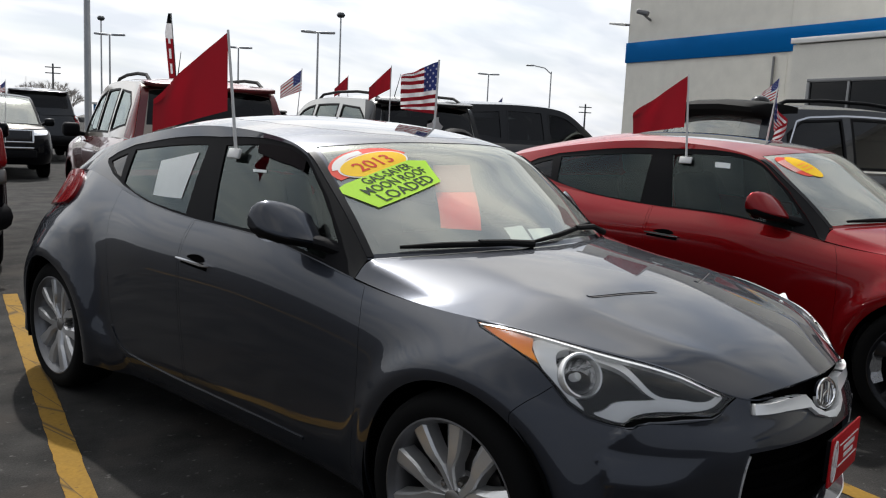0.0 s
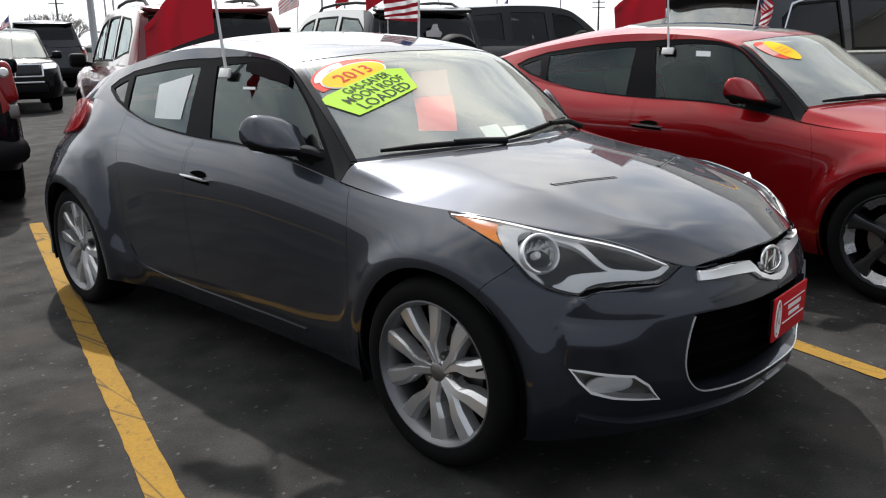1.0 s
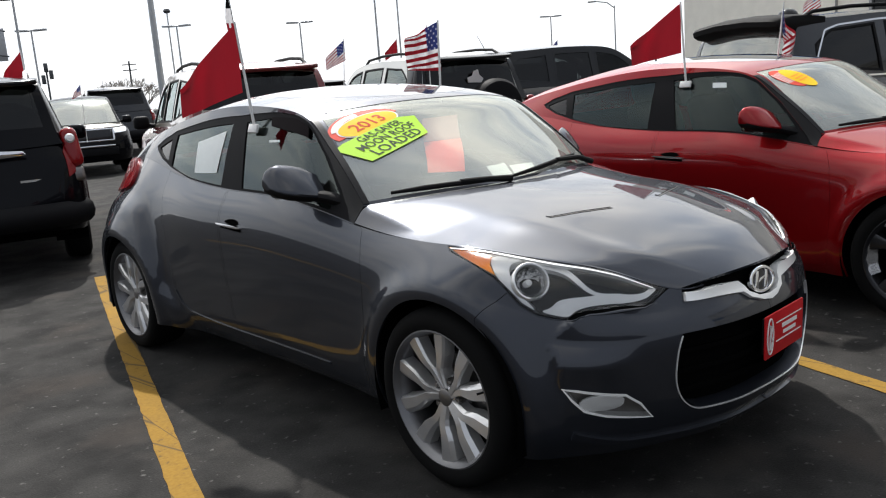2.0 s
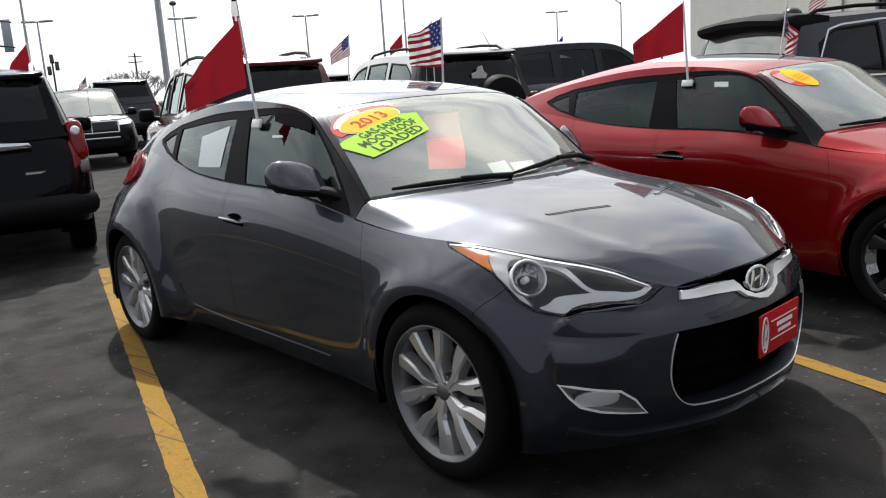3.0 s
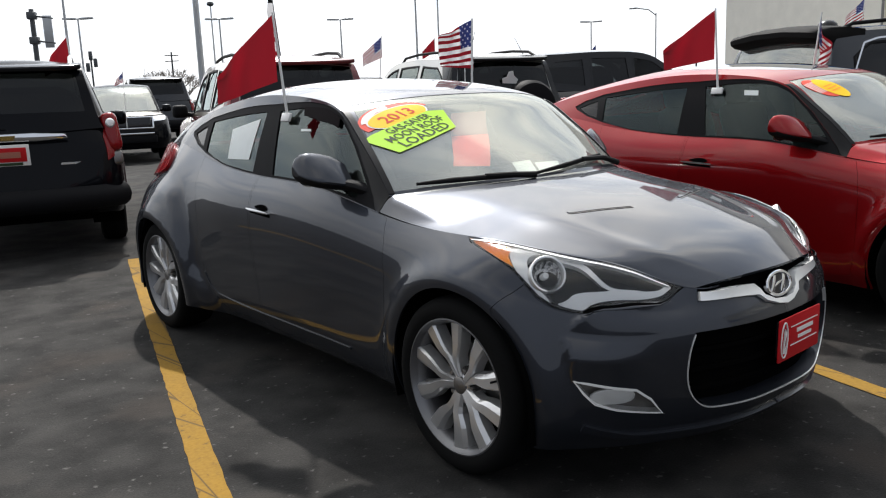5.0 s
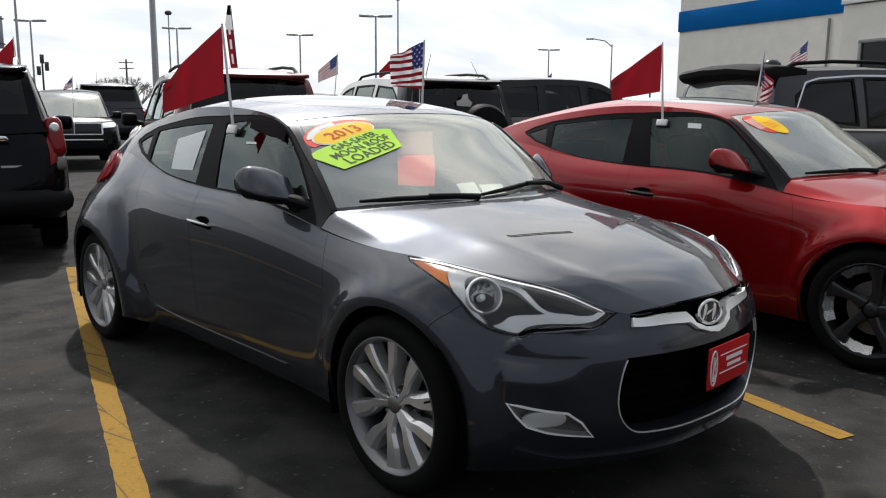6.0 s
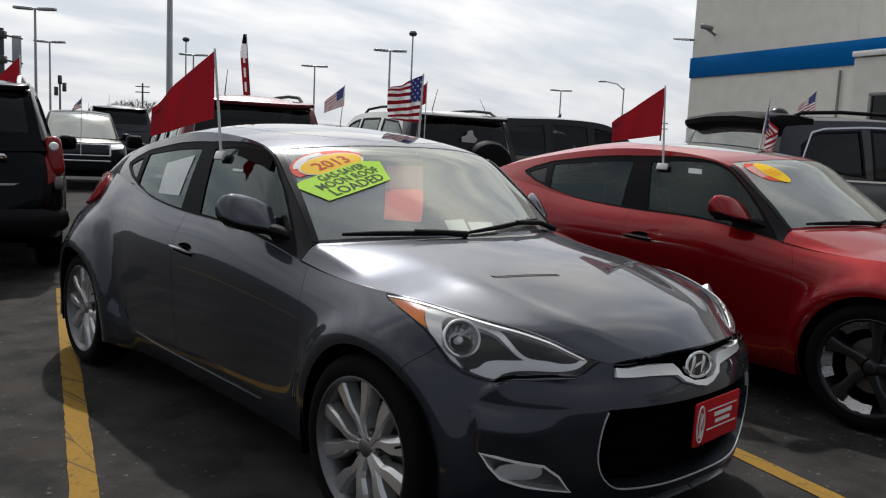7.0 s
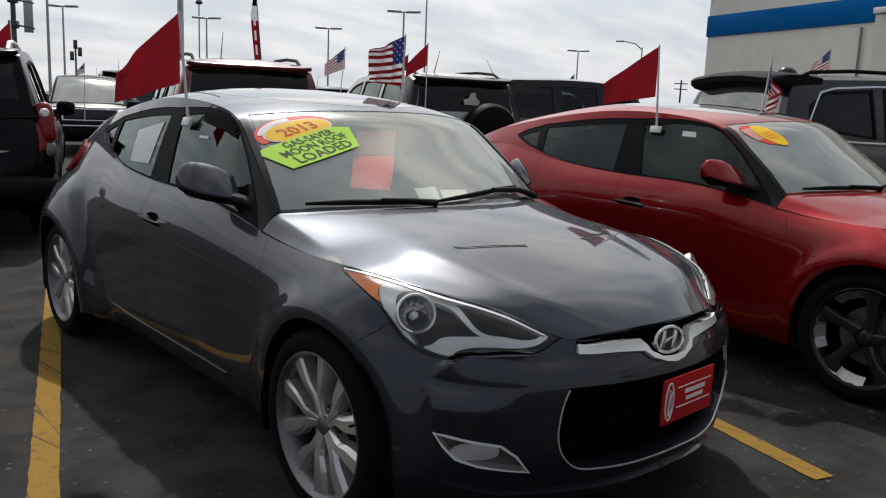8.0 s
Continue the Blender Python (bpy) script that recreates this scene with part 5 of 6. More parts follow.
# ---- the lot ----
R, D = Vector((0.957, -0.289, 0)), Vector((0.289, 0.957, 0))


def ground_height(x):
    t = min(1, max(0, (x - 1.15) / 0.9))
    return 0.03 * t * t * (3 - 2 * t)


def asphalt():
    """Weathered asphalt: stone grain, sealed patches, damp stains and hair cracks."""
    m = material("asphalt", (0.0255, 0.0246, 0.0233), 0.95, spec=0.15, grain=0.5, size=120, bump=0.0025)
    n, l = m.node_tree.nodes, m.node_tree.links
    b = n["Principled BSDF"]
    old = b.inputs["Base Color"].links[0].from_socket
    where = n.new("ShaderNodeTexCoord")
    patch, blot, crack, wobble = n.new("ShaderNodeTexNoise"), n.new("ShaderNodeTexNoise"), n.new("ShaderNodeTexVoronoi"), n.new("ShaderNodeTexNoise")
    patch.inputs["Scale"].default_value, patch.inputs["Detail"].default_value = 3.4, 10
    blot.inputs["Scale"].default_value, blot.inputs["Detail"].default_value, blot.inputs["Distortion"].default_value = 1.6, 6, 0.25
    crack.feature, crack.inputs["Scale"].default_value = "DISTANCE_TO_EDGE", 0.4
    wobble.inputs["Scale"].default_value, wobble.inputs["Detail"].default_value = 3.0, 6
    shift = n.new("ShaderNodeVectorMath")
    shift.operation = "MULTIPLY_ADD"
    shift.inputs[1].default_value = (0.5, 0.5, 0.5)
    l.new(where.outputs["Object"], shift.inputs[2])
    l.new(wobble.outputs["Color"], shift.inputs[0])
    for t in (patch, blot, wobble):
        l.new(where.outputs["Object"], t.inputs["Vector"])
    l.new(shift.outputs[0], crack.inputs["Vector"])
    a, c, k = n.new("ShaderNodeMapRange"), n.new("ShaderNodeMapRange"), n.new("ShaderNodeMapRange")
    a.inputs["From Min"].default_value, a.inputs["From Max"].default_value, a.inputs["To Min"].default_value, a.inputs["To Max"].default_value = 0.36, 0.64, 0.6, 1.4
    c.inputs["From Min"].default_value, c.inputs["From Max"].default_value, c.inputs["To Min"].default_value, c.inputs["To Max"].default_value = 0.52, 0.72, 1.0, 0.62
    k.inputs["From Min"].default_value, k.inputs["From Max"].default_value, k.inputs["To Min"].default_value, k.inputs["To Max"].default_value = 0.0, 0.005, 0.85, 1.0
    l.new(patch.outputs["Fac"], a.inputs["Value"])
    l.new(blot.outputs["Fac"], c.inputs["Value"])
    l.new(crack.outputs["Distance"], k.inputs["Value"])
    one, two, three = (n.new("ShaderNodeVectorMath") for _ in range(3))
    for v, src, fac in ((one, old, a), (two, one.outputs[0], c), (three, two.outputs[0], k)):
        v.operation = "SCALE"
        l.new(src, v.inputs[0])
        l.new(fac.outputs[0], v.inputs["Scale"])
    # pale grit and brownish stains
    grit, tan, g, s, mix, rust = n.new("ShaderNodeTexNoise"), n.new("ShaderNodeTexNoise"), n.new("ShaderNodeMapRange"), n.new("ShaderNodeMapRange"), n.new("ShaderNodeMix"), n.new("ShaderNodeMix")
    grit.inputs["Scale"].default_value, grit.inputs["Detail"].default_value = 26.0, 3
    tan.inputs["Scale"].default_value, tan.inputs["Detail"].default_value = 1.7, 5
    for t in (grit, tan):
        l.new(where.outputs["Object"], t.inputs["Vector"])
    g.inputs["From Min"].default_value, g.inputs["From Max"].default_value, g.inputs["To Max"].default_value = 0.65, 0.76, 0.7
    s.inputs["From Min"].default_value, s.inputs["From Max"].default_value, s.inputs["To Max"].default_value = 0.54, 0.68, 0.6
    l.new(grit.outputs["Fac"], g.inputs["Value"])
    l.new(tan.outputs["Fac"], s.inputs["Value"])
    for k in (mix, rust):
        k.data_type = "RGBA"
    mix.inputs[7].default_value, rust.inputs[7].default_value = (0.13, 0.125, 0.12, 1), (0.04, 0.033, 0.028, 1)
    l.new(s.outputs[0], rust.inputs["Factor"])
    l.new(three.outputs[0], rust.inputs[6])
    l.new(g.outputs[0], mix.inputs["Factor"])
    l.new(rust.outputs[2], mix.inputs[6])
    l.new(mix.outputs[2], b.inputs["Base Color"])
    return m


def worn_paint(name, colour, under):
    """Road paint rubbed through to the asphalt in spots and cracks."""
    m = material(name, colour, 0.85, spec=0.12, grain=0.25, size=70, bump=0.0015, stain=0.2)
    n, l = m.node_tree.nodes, m.node_tree.links
    b = n["Principled BSDF"]
    old = b.inputs["Base Color"].links[0].from_socket
    where, wear, crack = n.new("ShaderNodeTexCoord"), n.new("ShaderNodeTexNoise"), n.new("ShaderNodeTexVoronoi")
    wear.inputs["Scale"].default_value, wear.inputs["Detail"].default_value, wear.inputs["Roughness"].default_value = 16, 8, 0.7
    crack.feature, crack.inputs["Scale"].default_value = "DISTANCE_TO_EDGE", 1.0
    l.new(where.outputs["Object"], wear.inputs["Vector"])
    across = n.new("ShaderNodeMapping")
    across.inputs["Rotation"].default_value[2] = radians(-73)
    across.inputs["Scale"].default_value = (6.0, 0.7, 1.0)
    l.new(where.outputs["Object"], across.inputs[0])
    l.new(across.outputs[0], crack.inputs["Vector"])
    r, k = n.new("ShaderNodeMapRange"), n.new("ShaderNodeMapRange")
    r.inputs["From Min"].default_value, r.inputs["From Max"].default_value = 0.57, 0.72
    k.inputs["From Min"].default_value, k.inputs["From Max"].default_value, k.inputs["To Min"].default_value, k.inputs["To Max"].default_value = 0.0, 0.02, 0.8, 0.0
    l.new(wear.outputs["Fac"], r.inputs["Value"])
    l.new(crack.outputs["Distance"], k.inputs["Value"])
    both = n.new("ShaderNodeMath")
    both.operation = "MAXIMUM"
    l.new(r.outputs[0], both.inputs[0])
    l.new(k.outputs[0], both.inputs[1])
    mix = n.new("ShaderNodeMix")
    mix.data_type = "RGBA"
    mix.inputs[7].default_value = (*under, 1)
    l.new(both.outputs[0], mix.inputs["Factor"])
    l.new(old, mix.inputs[6])
    l.new(mix.outputs[2], b.inputs["Base Color"])
    return m


def build_ground():
    xs = [-900, -300, -80, -30, -12, -6] + [x * 0.25 for x in range(-16, 21)] + [8, 12, 20, 40, 90, 300, 900]
    ys = [-900, -300, -60, -20, -8, -4, 0, 4, 8, 16, 30, 60, 120, 300, 900]
    verts = [(x, y, ground_height(x)) for y in ys for x in xs]
    faces = [(j * len(xs) + i, j * len(xs) + i + 1, (j + 1) * len(xs) + i + 1, (j + 1) * len(xs) + i) for j in range(len(ys) - 1) for i in range(len(xs) - 1)]
    ob = part("ground", (verts, [], faces), asphalt())
    tagged(ob, "weathered grey asphalt of the car lot", "ground", kind="structure")


def painted_line(start, end, width, m):
    """A stall line with slightly ragged edges, laid on the asphalt."""
    rng = random.Random(int(start[0] * 100))
    a, b = Vector((*start, 0)), Vector((*end, 0))
    d = (b - a).normalized()
    s = Vector((d.y, -d.x, 0))
    n = int((b - a).length / 0.06)
    bm, rows = bmesh.new(), []
    for i in range(n + 1):
        c = a + (b - a) * i / n
        row = []
        for k in (-1, 1):
            p = c + s * k * (width / 2 + rng.uniform(-0.003, 0.003))
            row += [bm.verts.new((p.x, p.y, ground_height(p.x) + 0.004))]
        rows.append(row)
    for p, q in zip(rows, rows[1:]):
        bm.faces.new((p[0], p[1], q[1], q[0]))
    ob = part("stall_line", bm, m)
    tagged(ob, "worn yellow stall line painted on asphalt", "road marking", "stall lines", "structure")


build_ground()
YELLOW = worn_paint("worn_yellow_paint", (0.225, 0.13, 0.023), (0.034, 0.032, 0.03))
LEFT_FRONT, LEFT_BACK = Vector((-1.86, -1.93)), Vector((-0.215, 3.7))
painted_line(LEFT_FRONT, LEFT_BACK, 0.1, YELLOW)
STALL = Vector((R.x, R.y)) * 2.78
painted_line((0.87, -2.2), LEFT_BACK + STALL - Vector((0.08, 0)), 0.1, YELLOW)
for k in (2, 3):
    painted_line(LEFT_FRONT + STALL * k, LEFT_BACK + STALL * k, 0.1, YELLOW)
painted_line(LEFT_FRONT - STALL, LEFT_BACK - STALL, 0.1, YELLOW)

# ---- parked cars ----
GREY = hatchback(pose(0, 0, 0), PAINT_GREY, "split", "graphite grey hatchback with sale stickers on its windscreen")
RED = hatchback(pose(2.6, -0.6, 0.03), PAINT_RED, "dark", "red hatchback with dark alloy wheels and a round yellow sticker", DARK_GLASS)


def park(rear, heading, big=1.0, **kw):
    """Parks an SUV by its tail's middle and the way its nose points, in degrees from +x."""
    h = Vector((math.cos(radians(heading)), math.sin(radians(heading)), 0))
    c = Vector((*rear, 0)) + h * 2.36 * big
    return suv(pose(c.x, c.y, ground_height(c.x), 0, 0, heading + 90) @ Matrix.Scale(big, 4), **kw)


SUV_A = park((-0.96, 4.31), 73.2, paint=PAINT_BLACK, label="black SUV with a chrome strip across its tailgate", step=0.04, strip=True)
# maroon car; its cabin is coloured pale for the sky it mirrors
park((1.93, 4.28), 73.2, paint=PAINT_MAROON, label="maroon SUV with pale painted sky glare on its cabin, roof rails and tall red tail lamps", lamp="tall", cabin_glare=GLARE_TAN, glass_kind=DOOR_GLASS, red_pillars=True)
SUV_E = park((4.6, 3.9), 73.2, paint=PAINT_SILVER, label="silver-grey SUV with a spare wheel on its tailgate", lamp="wide", spare=True, glass_kind=DOOR_GLASS)
park((7.3, 7.1), -17, 1.08, paint=PAINT_BLUE_BLACK, label="long dark slate SUV with tinted rear side windows", spoiler=False, clear_front=True, rack=False)
park((4.87, 0.89), -22, paint=PAINT_BLUE_BLACK, label="dark slate SUV with a black spoiler and chrome-edged windows", chrome_panes=True, spoiler="deep")
# black car; the bonnet's glare is painted on as a pale colour
park((5.03, 19.36), 253.2, paint=PAINT_BLACK, label="black SUV with a pale glaring bonnet and broad chrome-edged grille", rack=False, step=0.1, hood_glare=GLARE_TAN)
park((7.1, 21.8), 73.2, 1.2, paint=PAINT_BLUE_BLACK, label="black SUV far back in the lot", rack=False, step=0.12)
park((8.9, 13.5), 73.2, paint=PAINT_BLUE_BLACK, label="dark blue SUV far back in the lot", rack=False, step=0.12)


# ---- stickers, papers and plates on the cars ----
def flat_paint(name, colour, rough=0.55):
    return material(name, colour, rough, grain=0.06, size=120, stain=0.06, spec=0.15)


# green, red and ink are paled: the screen's sky reflection is in their colour
STICKER_GREEN = flat_paint("fluorescent_green_vinyl", (0.46, 0.78, 0.06))
STICKER_YELLOW = flat_paint("yellow_vinyl", (0.9, 0.55, 0.02))
STICKER_RED = flat_paint("red_vinyl", (0.75, 0.09, 0.06))
STICKER_WHITE = flat_paint("white_vinyl", (0.8, 0.78, 0.75))
INK = flat_paint("paled_black_ink", (0.035, 0.055, 0.025))
INK_RED = flat_paint("red_ink", (0.6, 0.05, 0.02))
TAG_ORANGE = thin_cloth("orange_card", (1.0, 0.1, 0.02), 0.2)
TAG_PALE = thin_cloth("pale_card", (0.55, 0.24, 0.17), 0.4)
DARK_PATCH = material("near_black_patch", (0.006, 0.004, 0.005), 0.8, spec=0.1, grain=0.2, size=400)
PLATE_RED = material("red_plate", (0.5, 0.012, 0.016), 0.5, grain=0.06, size=120, stain=0.06, spec=0.15)
FLAG_RED = thin_cloth("red_flag_cloth", (0.2, 0.006, 0.012))
FLAG_BLUE = thin_cloth("blue_flag_cloth", (0.018, 0.026, 0.11))
FLAG_WHITE = thin_cloth("white_flag_cloth", (0.62, 0.61, 0.62))
FLAG_STAR = thin_cloth("pale_star_cloth", (0.3, 0.3, 0.38))


def letters(text, size, wide=1.0):
    """Flat letters as points and faces, centred on x, standing on y = 0."""
    curve = bpy.data.curves.new("letters", "FONT")
    curve.body, curve.size, curve.align_x, curve.resolution_u, curve.offset = text, size, "CENTER", 2, size * 0.014
    ob = new("letters", curve)
    me = bpy.data.meshes.new_from_object(ob)
    pts, faces = [(v.co.x * wide, v.co.y) for v in me.vertices], [tuple(p.vertices) for p in me.polygons]
    bpy.data.objects.remove(ob)
    bpy.data.curves.remove(curve)
    bpy.data.meshes.remove(me)
    return np.array(pts), faces


PER_A, PER_B = 0.62, 2.28  # metres for one unit of the windscreen's coordinates


class Pane:
    """A drawing board on a car's windscreen: x along the writing, y up from it, in metres."""

    def __init__(self, car, a, b, turn):
        self.car, self.o = car, np.array([a * PER_A, b * PER_B])
        c, s = math.cos(radians(turn)), math.sin(radians(turn))
        self.e = np.array([[c, s], [-s, c]])

    def on_glass(self, pts, off):
        q = (self.o + np.asarray(pts, float) @ self.e) / [PER_A, PER_B]
        p = roof(q[:, 0], q[:, 1])
        n = np.cross(roof(q[:, 0] + 1e-3, q[:, 1]) - p, roof(q[:, 0], q[:, 1] + 1e-3) - p)
        n /= np.linalg.norm(n, axis=1)[:, None]
        n[n[:, 2] < 0] *= -1
        return p + n * off

    def shape(self, name, outline, m, off, parent=None, label=""):
        ring = dense(np.asarray(outline, float), 0.02)
        mid = ring.mean(0)
        rows = [mid + (ring - mid) * k for k in (1, 0.75, 0.5, 0.25)] + [mid[None]]
        pts = np.concatenate(rows)
        n, faces = len(ring), []
        for r in range(3):
            faces += [(r * n + i, r * n + (i + 1) % n, (r + 1) * n + (i + 1) % n, (r + 1) * n + i) for i in range(n)]
        faces += [(3 * n + i, 3 * n + (i + 1) % n, 4 * n) for i in range(n)]
        return part(name, (self.on_glass(pts, off).tolist(), [], faces), m, parent or self.car, label)

    def letter(self, text, x, y, size, m, off, parent, wide=1.0):
        pts, faces = letters(text, size, wide)
        return part("lettering", (self.on_glass(pts + [x, y], off).tolist(), [], faces), m, parent, smooth=False)


def oval(a, b, n=40, x=0.0, y=0.0):
    return [(x + a * math.cos(2 * math.pi * k / n), y + b * math.sin(2 * math.pi * k / n)) for k in range(n)]


def sale_stickers(car):
    board = Pane(car, -0.841, 0.124, 27)
    sign = board.shape("sale_sticker", [(0.0, 0.0), (0.3, 0.0), (0.372, 0.13), (0.31, 0.168), (0.02, 0.16), (-0.03, 0.145)], STICKER_GREEN, 0.0036, label="fluorescent green sticker with black letters")
    board.letter("LOADED", 0.165, 0.014, 0.066, INK, 0.0046, sign, 0.95)
    board.letter("MOON ROOF", 0.17, 0.068, 0.058, INK, 0.0046, sign, 0.8)
    board.letter("GAS-SAVER", 0.18, 0.117, 0.056, INK, 0.0046, sign, 0.78)
    arc = [(0.195 + 0.165 * math.cos(a), 0.205 + 0.125 * math.sin(a)) for a in np.linspace(0.1, math.pi + 0.15, 24)] + [(0.195 + 0.1 * math.cos(a), 0.2 + 0.06 * math.sin(a)) for a in np.linspace(math.pi + 0.15, 0.1, 16)]
    burst = board.shape("starburst_sticker", arc[:24] + [(0.195, 0.19)], STICKER_RED, 0.0005, label="red and white starburst sticker")
    stripe = [(0.195 + r * 1.32 * math.cos(a), 0.205 + r * math.sin(a)) for a, r in [(a, 0.116) for a in np.linspace(1.35, 2.75, 10)] + [(a, 0.09) for a in np.linspace(2.75, 1.35, 10)]]
    board.shape("white_stripe", stripe, STICKER_WHITE, 0.0014, burst)
    board.shape("year_rim", oval(0.142, 0.077, 40, 0.2, 0.213), STICKER_WHITE, 0.0016, burst)
    year = board.shape("year_sticker", oval(0.135, 0.071, 40, 0.2, 0.213), STICKER_YELLOW, 0.0022, label="yellow oval sticker with a red year")
    board.letter("2013", 0.2, 0.19, 0.085, INK_RED, 0.003, year, 0.95)
    # a card behind the glass, and sheets on the dashboard
    part("inner_mirror", box_mesh((0.22, 0.03, 0.06), pose(0, -0.43, 1.25, 8), 0.012), TRIM, car)
    card = sheet("price_card", roof, ROOF, [(-0.6, 0.072), (-0.39, 0.06), (-0.205, 0.161), (-0.47, 0.164)], [], TAG_ORANGE, car, 0.04, off=-0.014, lip=0, side=1, label="orange and pale card behind the windscreen")
    sheet("card_top", roof, ROOF, [(-0.47, 0.165), (-0.205, 0.162), (-0.05, 0.245), (-0.343, 0.244)], [], TAG_PALE, card, 0.04, off=-0.014, lip=0, side=1)
    for page in ([(-0.222, 0.067), (-0.071, 0.07), (-0.096, 0.03), (-0.238, 0.03)], [(-0.054, 0.06), (0.155, 0.057), (0.121, 0.027), (-0.079, 0.027)]):
        sheet("dash_paper", roof, ROOF, page, [], PAPER, car, 0.04, off=-0.02, lip=0, side=1, label="white printed sheet lying behind the windscreen")
    sheet("window_dark_patch", cabin, CABIN, [(0.41, 0.885), (0.345, 0.935), (0.292, 0.925), (0.285, 0.81), (0.36, 0.77), (0.405, 0.785)], [], DARK_PATCH, car, 0.04, off=0.004, lip=0, label="near-black patch at the top of the door window")
    # window sheet inside the rear door, and the registration tag on the other side
    sheet("window_notice", cabin, CABIN, [(0.614, 0.56), (0.53, 0.7), (0.535, 0.17), (0.605, 0.11)], [], PAPER, car, 0.04, off=-0.0045, lip=0, label="white paper notice on the rear door window")
    sheet("window_tag", cabin, CABIN, [(0.405, 0.6), (0.378, 0.625), (0.38, 0.652), (0.407, 0.628)], [], PAPER, car, 0.04, off=-0.0045, lip=0, label="small pale paper tag on the door window")
    # dealer plate under the badge
    place = pose(0.045, -2.088, 0.472, 91, 0, 3)
    plate = part("dealer_plate", slab_mesh([(-0.146, -0.073), (-0.15, -0.069), (-0.15, 0.069), (-0.146, 0.073), (0.146, 0.073), (0.15, 0.069), (0.15, -0.069), (0.146, -0.073)][::-1], 0.006, place, 0.002), PLATE_RED, car, "red dealer plate with white bars")
    for x, y, w, h in ((0.03, 0.036, 0.2, 0.004), (0.03, -0.028, 0.2, 0.004), (0.035, 0.016, 0.12, 0.014), (0.035, -0.008, 0.1, 0.012)):
        part("plate_bar", slab_mesh([(x - w / 2, y - h / 2), (x + w / 2, y - h / 2), (x + w / 2, y + h / 2), (x - w / 2, y + h / 2)], 0.0075, place), STICKER_WHITE, plate, smooth=False)
    bm = bmesh.new()
    ring = oval(0.022, 0.06, 28, -0.115, 0.0)
    add_tube(bm, [place @ Vector((x, y, 0.007)) for x, y in ring + ring[:1]], 0.003, 6)
    add_tube(bm, [place @ Vector((x, y, 0.007)) for x, y in ((-0.118, -0.045), (-0.118, 0.04), (-0.105, 0.03), (-0.112, 0.005), (-0.1, -0.02), (-0.112, -0.045))], 0.0035, 6)
    part("plate_mark", bm, STICKER_WHITE, plate)
    part("plate_holder", slab_mesh([(-0.13, -0.06), (0.13, -0.06), (0.13, 0.06), (-0.13, 0.06)], -0.015, place), TRIM, plate)


def round_sticker(car):
    board = Pane(car, -0.70, 0.25, 20)
    s = board.shape("starburst_sticker", oval(0.062, 0.12, 30, -0.04, 0.03), STICKER_RED, 0.0005, label="red and white starburst sticker")
    for k in range(5):
        board.shape("white_stripe", [(-0.098 + 0.014 * k, -0.02), (-0.092 + 0.014 * k, -0.02), (-0.082 + 0.014 * k, 0.11), (-0.088 + 0.014 * k, 0.11)], STICKER_WHITE, 0.001, s)
    y = board.shape("year_sticker", oval(0.056, 0.125, 36, 0.004, 0.0), STICKER_YELLOW, 0.002, label="round yellow sticker")
    for k in range(3):
        board.shape("writing_bar", [(-0.03, 0.02 - 0.03 * k), (0.04, 0.022 - 0.03 * k), (0.04, 0.033 - 0.03 * k), (-0.03, 0.031 - 0.03 * k)], AMBER, 0.003, y)
    sheet("window_tag", cabin, CABIN, [(0.395, 0.7), (0.366, 0.72), (0.368, 0.8), (0.397, 0.78)], [], PAPER, car, 0.04, off=-0.0045, lip=0, label="small paper tag on the door window")


sale_stickers(GREY)
round_sticker(RED)


def tail_plate(car):
    p = part("dealer_plate", box_mesh((0.34, 0.012, 0.18), pose(0, 2.34, 0.925, -4), 0.004), STICKER_WHITE, car, "red dealer plate in a white frame")
    part("plate_face", box_mesh((0.29, 0.012, 0.12), pose(0, 2.345, 0.93, -4), 0.002), PLATE_RED, p)
    part("plate_bar", box_mesh((0.2, 0.014, 0.05), pose(0, 2.347, 0.93, -4)), TAG_PALE, p)
    part("frame_bar", box_mesh((0.22, 0.014, 0.022), pose(0, 2.342, 0.853, -4)), INK, p)
    part("model_bar", box_mesh((0.2, 0.01, 0.018), pose(-0.5, 2.3, 0.83, -4, 0, 10)), SATIN, car, "small silver model name bar")


tail_plate(SUV_A)
decal = slab_mesh([(-0.1, -0.06), (0.09, -0.07), (0.11, -0.02), (0.05, 0.03), (0.03, 0.09), (-0.03, 0.08), (-0.05, 0.02), (-0.11, 0.0)], 0.004, pose(-0.05, 2.2, 1.42, 104, 0, 180))
part("window_decal", decal, STICKER_WHITE, SUV_E, "white decal on the rear window")


